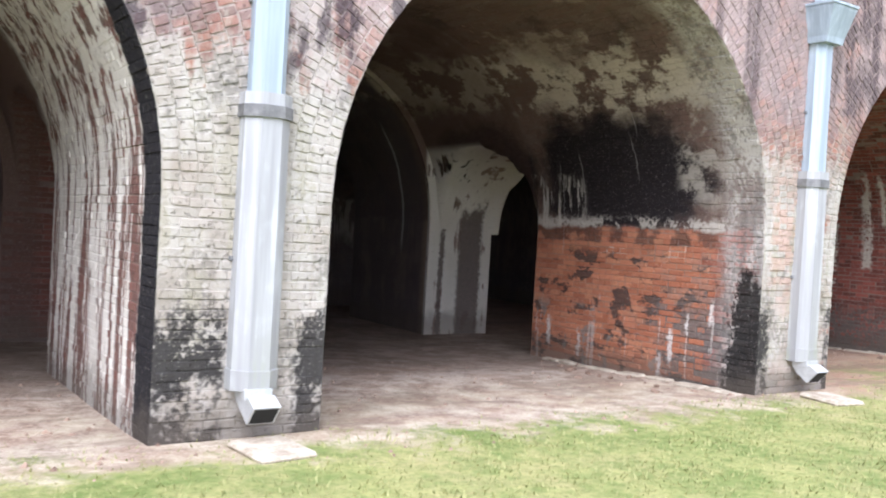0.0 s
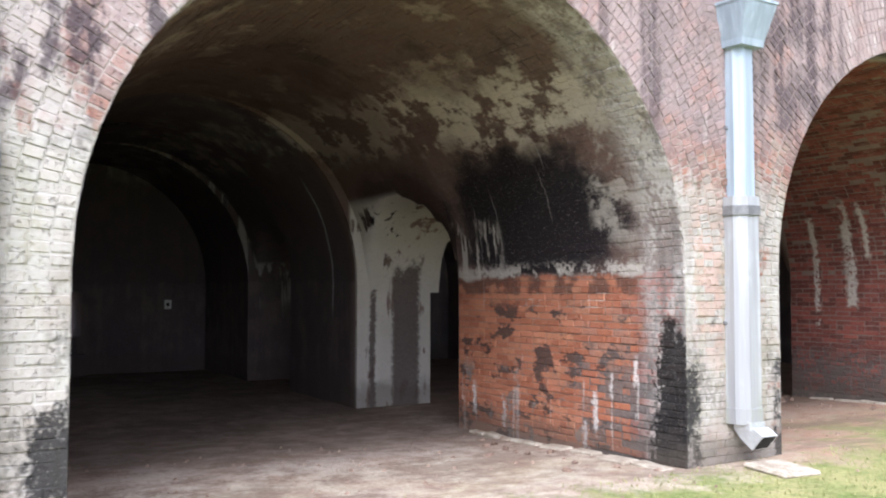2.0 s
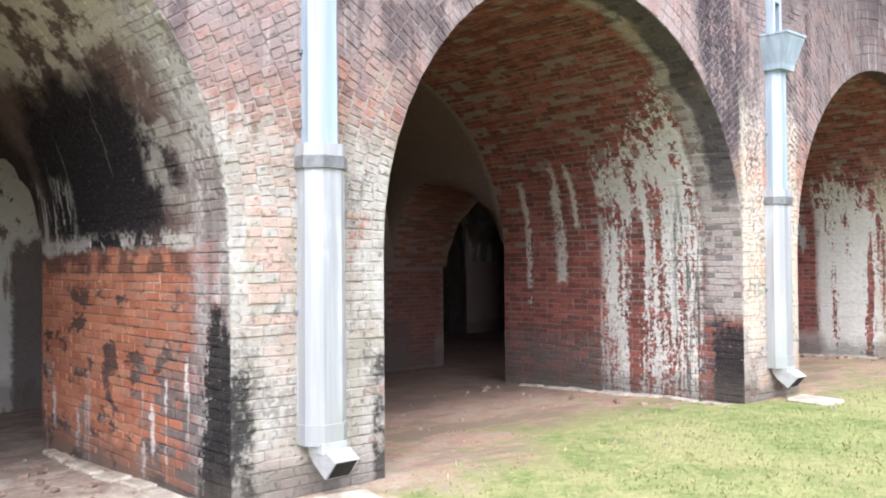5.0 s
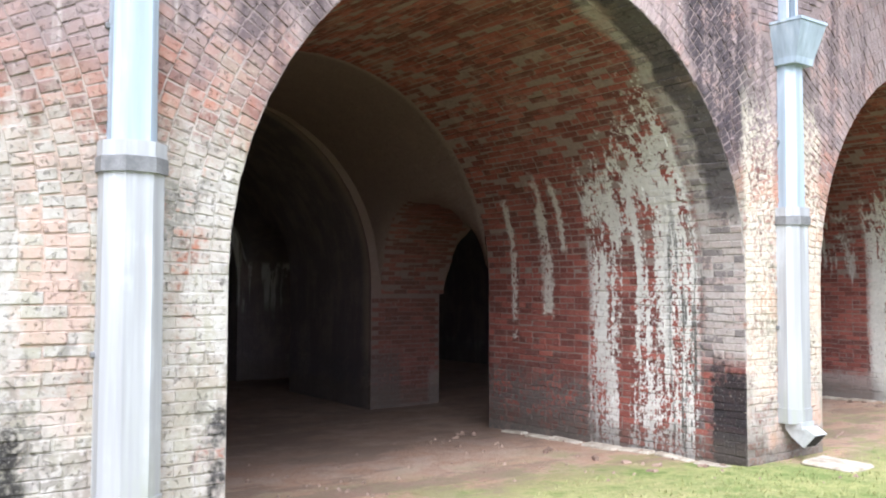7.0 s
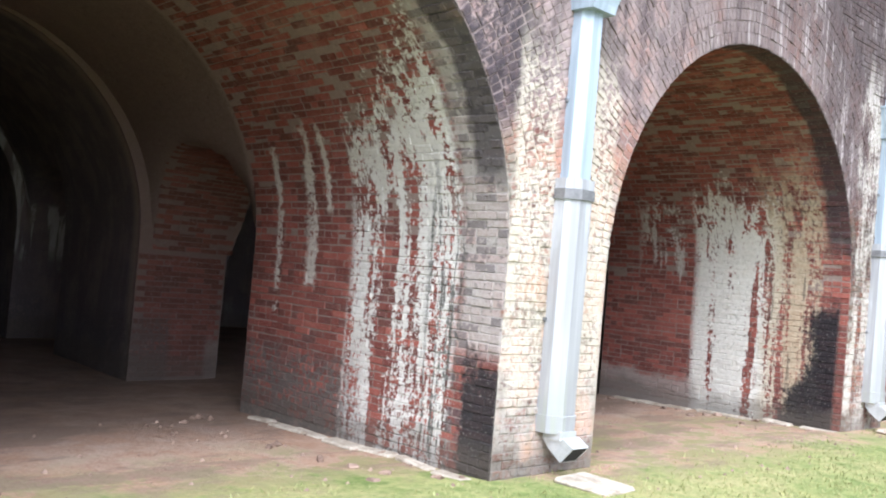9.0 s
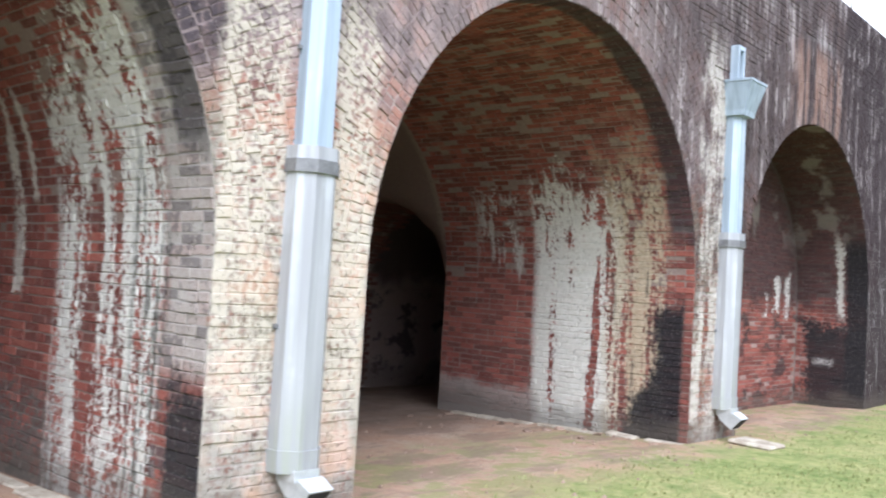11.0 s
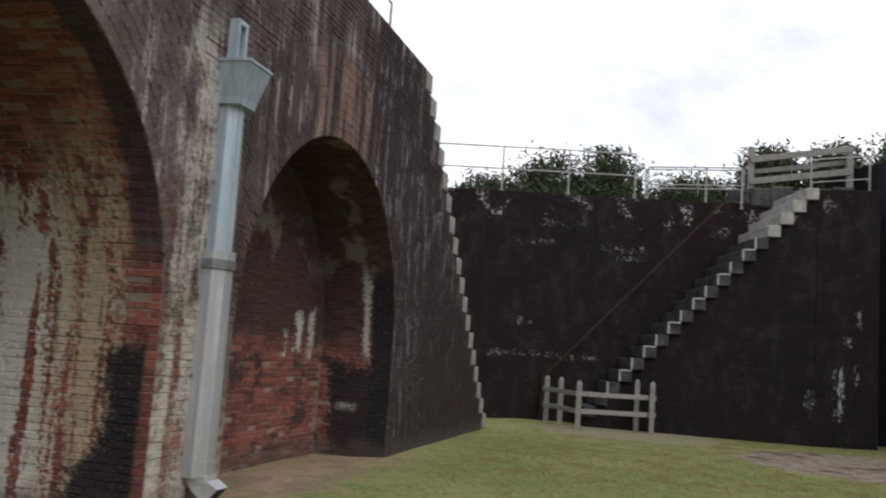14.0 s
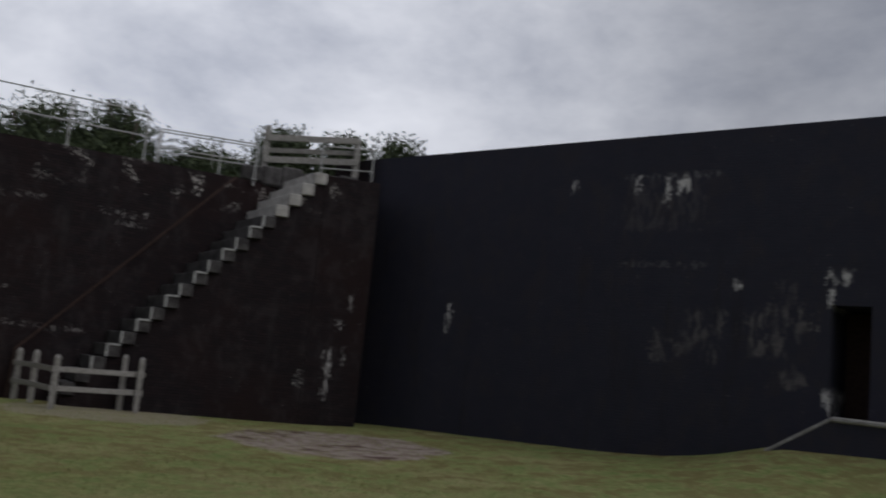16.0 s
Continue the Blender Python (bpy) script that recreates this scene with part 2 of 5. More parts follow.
        if mortar:
            c = m.mix(m.step(x, 12.4, 14.5) * m.step(mid * 0.7 + speck * 0.3, 0.53, 0.58) * 0.75, c, (0.50, 0.47, 0.45))
            c = m.mix(face * m.step(z, 2.6, 3.4) * m.step(mid, 0.54, 0.60) * m.step(fine, 0.50, 0.58) * (0.35 + 0.4 * m.step(x, 8, 11)), c, (0.62, 0.58, 0.56))
            c = m.mix(high * m.step(x, 11, 8) * m.step(x, -4.9, -4.4) * 0.8, c, m.mix(runs, (0.16, 0.115, 0.115), (0.36, 0.29, 0.275)))
        far = m.step(x + (big - 0.5) * 7.0 + (z - 3.0) * 1.3, 6.0, 13.5) * face
        c = m.mix(far * (0.45 + 0.75 * (1 - runs) + m.step(x, 15.0, 18.0) * 0.4).min(0.97), c, (0.034, 0.024, 0.026))
        c = m.mix(face * m.step(x, 6.8, 10) * m.step(thin * 0.6 + runs * 0.4, 0.52, 0.60) * m.step(mid, 0.42, 0.56) * m.step(z, 2.2, 3.2) * 0.65, c, (0.48, 0.42, 0.41))
        c = m.mix(face * m.step(x, 14, 17.5) * m.step(speck * 0.6 + thin * 0.4, 0.60, 0.64) * m.step(mid, 0.42, 0.56) * 0.85, c, (0.60, 0.57, 0.54))
        c = m.mix(m.band(x + (mid - 0.5), 15.9, 18.6, 0.4) * m.band(z + (mid - 0.5) * 1.2, 0.25, 2.4, 0.3) * m.step(thin * 0.5 + speck * 0.5, 0.555, 0.60) * 0.8, c, (0.55, 0.53, 0.51))
        # rusty streaks under the coping over the blind arch
        c = m.mix(m.band(x + (mid - 0.5) * 0.6, 13.9, 15.7, 0.2) * face * m.step(runs, 0.44, 0.56) * m.band(z, 3.9, 5.0, 0.15) * 0.7, c, (0.26, 0.16, 0.125))
        # pale run-off beside the last drain
        edge = m.band(x + (mid - 0.5) * 0.5, 11.35, 12.35, 0.08) * face * m.step(z + (mid - 0.5) * 1.2, 4.6, 4.0)
        c = m.mix(edge * m.step(runs * 0.5 + mid * 0.3 + fine * 0.2, 0.44, 0.56) * 0.7, c, (0.60, 0.56, 0.50))
        warm = m.band(x, 5.35, 6.7, 0.1) * face * m.step(z + (mid - 0.5), 3.1, 2.3)
        c = m.mix(warm * m.step(mid, 0.45, 0.62) * 0.55, c, (0.60, 0.34, 0.23))
        cream = m.band(x + (mid - 0.5) * 0.35, 5.30, 5.78, 0.06).max(m.band(x + (mid - 0.5) * 0.3, 6.16, 6.52, 0.05)) * m.band(z + (mid - 0.5) * 0.8, 0.6, 3.3, 0.3)
        c = m.mix(cream * m.step(runs * 0.4 + fine * 0.6, 0.42, 0.52) * 0.75, c, (0.58, 0.52, 0.43))
        # black algae at the feet of the piers
        foot = m.step(z + (mid - 0.5) * 1.5 + (fine - 0.5) * 0.7 + (speck - 0.5) * 0.3, 0.95, 0.78)
        spots = m.band(x + (fine - 0.5) * 0.25, -6.75, -6.2, 0.04).max(m.band(x + (fine - 0.5) * 0.25, -5.68, -5.3, 0.04)).max(m.band(x + (fine - 0.5) * 0.25, -0.72, -0.5, 0.04)).max(m.band(x + (fine - 0.5) * 0.1, 0.43, 0.55, 0.02))
        c = m.mix(face * foot * spots * m.step(mid * 0.7 + fine * 0.25 + speck * 0.05, 0.42, 0.50) * 0.93, c, (0.020, 0.019, 0.020))
    if zone == "west":
        # first bay: white all over, dark threads, one black band at the edge
        one = m.step(x, -6.3, -6.5)
        c = m.mix(one * 0.7, c, m.mix(fine, (0.07, 0.05, 0.045), (0.20, 0.13, 0.11)))
        c = m.mix(one * m.step(y, 3.9, 3.6) * m.step(runs * 0.55 + thin * 0.45, 0.545, 0.50) * 0.94, c, m.mix(mid, (0.58, 0.55, 0.49), (0.80, 0.78, 0.74)))
        c = m.mix(one * m.step(y + (mid - 0.5) * 0.12 + (fine - 0.5) * 0.06, 0.40, 0.37), c, (0.020, 0.019, 0.022))

        # second bay: soot on the vault, pale lichen, whitish ring at the front
        two = m.band(x, -5.6, -0.3, 0.05) * inner
        vault = two * m.step(z + (mid - 0.5) * 0.25, 1.60, 1.66)
        side = m.step(x, -3.6, -2.6)
        c = m.mix(vault * 0.9, c, m.mix(mid, (0.105, 0.075, 0.066), (0.20, 0.145, 0.12)))
        warp = m.noise(1.1, detail=6, rough=0.62, shift=(8, 1, 3)) - 0.5
        wisp = m.noise(2.4, (1, 0.55, 1), 7, 0.66, (1, 6, 2)) - 0.5
        # smoke: a deep patch over the repaired wall, a second one over the passage
        one_patch = ((y - 2.1) * 0.76).square() + ((z - 2.28) * 1.38).square() + warp * 2.6 + wisp * 1.3
        two_patch = ((y - 4.7) * 0.72).square() + ((z - 2.35) * 1.5).square() + warp * 2.0 + wisp
        smoke = m.step(one_patch, 1.65, 0.75).max(m.step(two_patch, 1.3, 0.5))
        c = m.mix(vault * side * smoke * 0.96, c, (0.015, 0.013, 0.016))
        c = m.mix(vault * m.step(big * 0.5 + mid * 0.5, 0.50, 0.62) * m.step(z, 2.9, 3.5) * 0.7, c, (0.05, 0.036, 0.035))
        # torn cream lime in a belt along the haunch, faint scraps on the crown
        moss = m.noise(1.7, (1.0, 0.75, 1.0), 9, 0.70, (5, 2, 9)) + (wisp * 0.25)
        belt = m.band(z - y * 0.07 + warp * 0.9, 2.88, 3.42, 0.16) * side
        c = m.mix(vault * belt * m.step(moss, 0.46, 0.52) * 0.9, c, m.mix(mid, (0.48, 0.42, 0.34), (0.70, 0.64, 0.55)))
        c = m.mix(vault * m.step(z, 3.2, 3.5) * m.step(moss, 0.55, 0.62) * 0.5, c, (0.42, 0.36, 0.29))
        scrap = m.band(y + warp * 0.8, 0.45, 1.05, 0.12) * m.band(z + wisp, 1.9, 3.1, 0.2) * side
        c = m.mix(vault * scrap * m.step(moss, 0.50, 0.58) * 0.7, c, (0.46, 0.42, 0.37))
        drip = m.step(runs * 0.5 + thin * 0.5, 0.50, 0.56) * m.band(y, 2.65, 3.6, 0.1) * m.step(z + (mid - 0.5) * 1.1, 2.3, 2.05)
        c = m.mix(vault * drip * 0.85, c, (0.50, 0.47, 0.42))
        for line, z0, z1 in ((3.02, 1.3, 2.4), (2.62, 1.7, 2.5), (1.70, 2.2, 2.65), (1.58, 2.7, 3.0)):
            c = m.mix(two * m.band(y + (fine - 0.5) * 0.05 + (mid - 0.5) * 0.12, line, line + 0.008, 0.008) * m.band(z, z0, z1, 0.1) * side * 0.55, c, (0.52, 0.50, 0.47))
        crust = m.step(z + (fine - 0.5) * 0.25 + (mid - 0.5) * 0.3, 1.80, 1.72) * m.step(mid * 0.7 + fine * 0.3, 0.47, 0.54)
        c = m.mix(vault * crust * m.step(y, 3.65, 3.55) * 0.8, c, (0.54, 0.50, 0.45))
        ring = two * m.step(y + (mid - 0.5) * 0.6 + (fine - 0.5) * 0.4, 0.62, 0.34)
        c = m.mix(ring * (0.3 + 0.65 * m.step(mid * 0.5 + fine * 0.5, 0.42, 0.54)), c, m.mix(mid, (0.42, 0.39, 0.36), (0.60, 0.57, 0.53)))
        c = m.mix(ring * m.step(runs * 0.6 + fine * 0.4, 0.52, 0.58) * 0.6, c, (0.13, 0.115, 0.11))
        rot = two * m.step(z + (mid - 0.5) * 0.9, 1.6, 0.5) * m.step(y + (mid - 0.5) * 2.4, 1.75, 0.85) * m.step(y + (fine - 0.5) * 0.3, 0.28, 0.46).max(m.step(z, 0.9, 0.5))
        c = m.mix(rot * m.step(r * 0.35 + mid * 0.4 + fine * 0.25, 0.40, 0.50) * 0.9, c, m.mix(fine, (0.05, 0.046, 0.046), (0.20, 0.185, 0.175)))
        c = m.mix(two * m.step(thin * 0.6 + runs * 0.4 + (fine - 0.5) * 0.1, 0.585, 0.615) * m.step(z + (mid - 0.5) * 1.4, 0.75, 0.55) * m.step(y, 3.65, 3.55) * 0.45, c, (0.60, 0.56, 0.52))
        for line, z0, z1, wide in ((1.12, 0.16, 0.52, 0.05), (0.57, 0.62, 0.88, 0.05), (3.18, 0.1, 0.42, 0.06), (2.6, 0.02, 0.3, 0.05), (1.26, -0.05, 0.22, 0.06), (0.9, 0.5, 0.72, 0.035)):
            c = m.mix(two * m.band(y + (fine - 0.5) * 0.12 + (speck - 0.5) * 0.06, line, line + wide, 0.02) * m.band(z + (fine - 0.5) * 0.3, z0, z1, 0.05) * m.step(x, -1.2, -1.0) * 0.9, c, (0.66, 0.62, 0.59))
        tar = two * m.step(y + (fine - 0.5) * 0.35 + (speck - 0.5) * 0.2 + (mid - 0.5) * 0.3 + z * 0.16, 0.46, 0.40) * m.step(z + (mid - 0.5) * 0.9 + (fine - 0.5) * 0.4, 1.2, 1.05)
        c = m.mix(tar * 0.96, c, (0.017, 0.016, 0.016))
    if zone == "middle":
        # third bay: maroon brick, white run-off in ragged tongues
        three = m.band(x, 0.0, 5.7, 0.05) * inner
        run3 = m.noise(1.0, (5.2, 5.2, 0.32), 6, 0.62, (0, 1.3, 0))
        ragged = run3 + (fine - 0.5) * 0.36 + (speck - 0.5) * 0.24 - m.step(z, 1.5, 0.4) * 0.035
        depth3 = m.band(y + (fine - 0.5) * 0.2, 0.50, 1.88, 0.06) * m.step(z + (run3 - 0.5) * 3.6 + (y - 1.2) * 0.55, 3.05, 2.85) * m.step(x, 3.0, 3.4)
        fill = m.band(z, 1.2, 2.4, 0.6) * 0.03
        c = m.mix(three * depth3 * m.step(ragged + fill, 0.445, 0.485) * 0.95, c, m.mix(mid * 0.5 + fine * 0.5, (0.44, 0.42, 0.36), (0.82, 0.81, 0.78)))
        trails = m.band(y + (fine - 0.5) * 0.16, 2.44, 2.60, 0.03).max(m.band(y + (fine - 0.5) * 0.16, 3.04, 3.12, 0.02)).max(m.band(y + (fine - 0.5) * 0.16, 2.20, 2.28, 0.02) * m.step(z, 1.9, 2.0))
        c = m.mix(three * trails * m.band(z + (mid - 0.5) * 1.4, 1.15, 2.7, 0.08) * m.step(x, 3.2, 3.9) * m.step(ragged, 0.40, 0.46) * 0.88, c, (0.60, 0.56, 0.50))
        c = m.mix(three * m.step(y + (mid - 0.5) * 0.3, 0.52, 0.42) * (0.45 + mid * 0.6).min(0.95) * m.step(z, 0.8, 1.0), c, m.mix(fine, (0.30, 0.28, 0.255), (0.56, 0.535, 0.50)))
        c = m.mix(three * m.step(r * 0.4 + fine * 0.6, 0.56, 0.64) * m.step(y, 0.55, 0.48) * 0.6, c, (0.09, 0.075, 0.08))
        c = m.mix(three * m.step(y + (mid - 0.5) * 0.3, 0.36, 0.28) * m.step(z + (mid - 0.5), 2.0, 2.4) * 0.8, c, (0.045, 0.038, 0.045))
        c = m.mix(three * m.step(y + (fine - 0.5) * 0.25, 0.40, 0.33) * m.step(z + (mid - 0.5) * 1.1 + (fine - 0.5) * 0.5, 0.95, 0.70) * 0.95, c, (0.03, 0.028, 0.03))
        c = m.mix(three * m.step(z + (mid - 0.5) * 0.9, 0.8, 0.45) * m.step(mid * 0.4 + fine * 0.6, 0.40, 0.52) * m.step(y, 1.5, 2.0) * 0.8, c, (0.115, 0.11, 0.10))
        c = m.mix(three * m.band(y + (fine - 0.5) * 0.25, 0.46, 0.86, 0.06) * m.step(thin * 0.6 + run3 * 0.4 + (fine - 0.5) * 0.2, 0.52, 0.57) * m.step(z, 2.6, 1.8) * 0.85, c, (0.055, 0.055, 0.048))
        bloom = m.step(m.noise(3.2, (1, 1, 1), 5, 0.6, (1, 1, 3)), 0.52, 0.66) * m.step(z, 2.9, 3.3)
        c = m.mix(inner * m.step(x, 0, 0.2) * bloom * 0.32, c, (0.36, 0.25, 0.20))

        # fourth bay: the same, with ochre stains and a broad black foot
        four = m.band(x, 6.2, 11.8, 0.05) * inner
        run4 = m.noise(1.0, (6.2, 6.2, 0.36), 6, 0.65, (0, 7.7, 2))
        rag4 = run4 + (fine - 0.5) * 0.36 + (speck - 0.5) * 0.24
        main4 = m.band(y + (fine - 0.5) * 0.22 + (mid - 0.5) * 0.25, 1.36, 1.98, 0.06) * 0.075
        patch4 = m.band(y + (fine - 0.5) * 0.2, 0.85, 2.08, 0.08) * m.step(z + (run4 - 0.5) * 2.6, 2.85, 2.65) * m.step(x, 9.0, 9.4)
        c = m.mix(four * patch4 * m.step(rag4 + main4, 0.46, 0.50) * 0.93, c, m.mix(mid * 0.4 + fine * 0.6, (0.46, 0.45, 0.38), (0.86, 0.85, 0.80)))
        c = m.mix(four * m.band(y + (fine - 0.5) * 0.2, 2.25, 2.95, 0.1) * m.band(z + (run4 - 0.5) * 1.8, 1.9, 2.75, 0.08) * m.step(rag4, 0.48, 0.52) * m.step(x, 9.0, 9.8) * 0.85, c, (0.50, 0.47, 0.43))
        ochre = m.band(y + (mid - 0.5) * 0.3, 0.30, 1.05, 0.12) * m.step(z + (mid - 0.5) * 1.5, 3.3, 2.6) * m.step(x, 9.2, 10)
        c = m.mix(four * ochre * m.step(rag4, 0.42, 0.54) * 0.8, c, m.mix(fine, (0.34, 0.27, 0.17), (0.62, 0.54, 0.40)))
        c = m.mix(four * ochre * m.step(thin, 0.58, 0.64) * 0.6, c, (0.07, 0.06, 0.05))
        c = m.mix(four * m.step(z + (mid - 0.5) * 0.5, 0.42, 0.28) * m.step(y, 1.9, 2.1) * 0.75, c, (0.34, 0.30, 0.27))
        c = m.mix(four * m.step(y + (mid - 0.5) * 0.3, 0.30, 0.22) * m.step(z + (mid - 0.5), 1.9, 2.3) * 0.8, c, (0.045, 0.038, 0.045))
        blob = m.step(y + (mid - 0.5) * 0.35 + (fine - 0.5) * 0.3 + (speck - 0.5) * 0.2 + m.step(z, 0.35, 0.6) * 0.28, 0.86, 0.68) * m.step(y, 0.08, 0.14)
        c = m.mix(four * blob * m.step(z + (mid - 0.5) * 0.6 + (fine - 0.5) * 0.4 + y * 0.5, 1.75, 1.45) * 0.96, c, (0.017, 0.017, 0.02))
    if zone == "blind":
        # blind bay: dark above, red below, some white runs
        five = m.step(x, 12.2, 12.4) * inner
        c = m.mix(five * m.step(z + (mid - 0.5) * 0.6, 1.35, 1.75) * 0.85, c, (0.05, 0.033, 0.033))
        c = m.mix(five * m.step(z, 1.5, 1.3) * m.step(r, 0.93, 0.95) * 0.6, c, (0.46, 0.34, 0.30))
        c = m.mix(five * m.step(z, 1.5, 1.3) * m.step(m.noise(2.0, (1, 1, 1.4), 6, 0.65, (3, 0, 6)), 0.52, 0.60) * 0.8, c, (0.045, 0.035, 0.035))
        side = m.step(x, 17.0, 17.2)
        rough = (fine - 0.5) * 0.22 + (mid - 0.5) * 0.22
        c = m.mix(side * m.step(y + rough * 0.5, 0.34, 0.28) * 0.95, c, (0.018, 0.017, 0.019))
        pit = side.max(m.step(x + rough * 3, 16.9, 17.1)) * m.step(y + rough * 2, 0.98, 0.85) * m.step(z + rough * 2.5, 1.35, 1.2)
        c = m.mix(pit * 0.93, c, (0.022, 0.020, 0.022))
        sway = x + (fine - 0.5) * 0.5 + (mid - 0.5) * 0.5
        blots = m.band(sway, 16.32, 16.55, 0.04).max(m.band(sway, 16.78, 17.0, 0.05)).max(m.band(sway, 16.05, 16.12, 0.03) * m.step(z, 1.75, 1.65))
        c = m.mix(blots * m.step(runs * 0.4 + fine * 0.6, 0.43, 0.48) * m.band(z + (mid - 0.5) * 1.1 + (fine - 0.5) * 0.3, 1.4, 1.95, 0.05) * 0.9, c, (0.60, 0.57, 0.53))
        c = m.mix(side * m.band(y + rough, 0.36, 0.46, 0.03) * m.band(z + (fine - 0.5) * 0.5, 1.4, 3.0, 0.1) * 0.85, c, (0.52, 0.50, 0.45))
        c = m.mix(side * m.band(z + (fine - 0.5) * 0.15, 0.62, 0.72, 0.03) * m.band(y, 0.5, 0.8, 0.06) * m.step(speck, 0.42, 0.5) * 0.8, c, (0.42, 0.40, 0.38))
        c = m.mix(five * m.step(m.noise(1.7, detail=6, shift=(2, 8, 1)), 0.56, 0.64) * m.step(z, 2.2, 3.0) * 0.5, c, (0.30, 0.28, 0.24))
    if zone in ("west", "middle"):
        # limewashed reveal of the passage in the second bay
        reveal = m.band(y, 4.6, 6.06, 0.03) * m.band(x, -0.92, 0.75, 0.04)
        # around the reveal, the passage's shade is mixed into the wall colour
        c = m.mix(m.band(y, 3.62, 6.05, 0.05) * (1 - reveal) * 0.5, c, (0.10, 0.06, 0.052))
        c = m.mix(reveal * m.step(z + (mid - 0.5) * 0.3, 2.95, 2.75) * m.step(runs * 0.45 + thin * 0.2 + mid * 0.35, 0.585, 0.54) * 0.93, c, m.mix(mid, (0.50, 0.47, 0.41), (0.68, 0.66, 0.61)))
        dark_run = m.band(x + (fine - 0.5) * 0.14, -0.24, 0.20, 0.04) * m.step(z + (mid - 0.5) * 1.2 + (fine - 0.5) * 0.3, 1.95, 1.75)
        dark_run = dark_run.max(m.band(x + (fine - 0.5) * 0.12 + (mid - 0.5) * 0.1, -0.60, -0.51, 0.02) * m.step(z + (fine - 0.5) * 0.5, 1.55, 1.4))
        c = m.mix(reveal * dark_run * 0.88, c, m.mix(fine, (0.05, 0.04, 0.04), (0.15, 0.11, 0.10)))
        # greyed lime in the rear rooms, with their deep shade mixed into the colour
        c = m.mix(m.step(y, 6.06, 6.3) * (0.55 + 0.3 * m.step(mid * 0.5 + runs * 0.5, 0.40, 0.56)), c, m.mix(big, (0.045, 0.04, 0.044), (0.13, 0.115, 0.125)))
        c = m.mix(m.band(y + (fine - 0.5) * 0.05 + (mid - 0.5) * 0.1, 6.80, 6.85, 0.012) * m.band(z, 1.2, 3.0, 0.2) * m.step(x, 0.5, 0.0) * 0.8, c, (0.48, 0.47, 0.45))
        c = m.mix(m.band(y, 10.5, 10.66, 0.02) * m.step(runs, 0.48, 0.56) * m.step(z + (mid - 0.5), 1.0, 1.4) * 0.7, c, (0.42, 0.41, 0.38))
    pits = m.noise(31, detail=6, rough=0.72, shift=(2, 7, 4))
    c = m.mix(m.step(pits + (mid - 0.5) * 0.12, 0.57, 0.67) * 0.45, c, (0.06, 0.05, 0.046))
    c = m.mix(m.step(grain * 0.5 + speck * 0.5, 0.57, 0.66) * 0.30, c, (0.52, 0.48, 0.44))
    damp = m.step(z + (mid - 0.5) * 0.5, 0.3, 0.05)
    c = m.mix(damp * 0.55, c, (0.10, 0.085, 0.07))
    return m.finish(c, fine * 0.6 + grain * 0.25 + mid * 0.4 - m.step(pits, 0.54, 0.68) * 0.6, 0.8, 0.011)


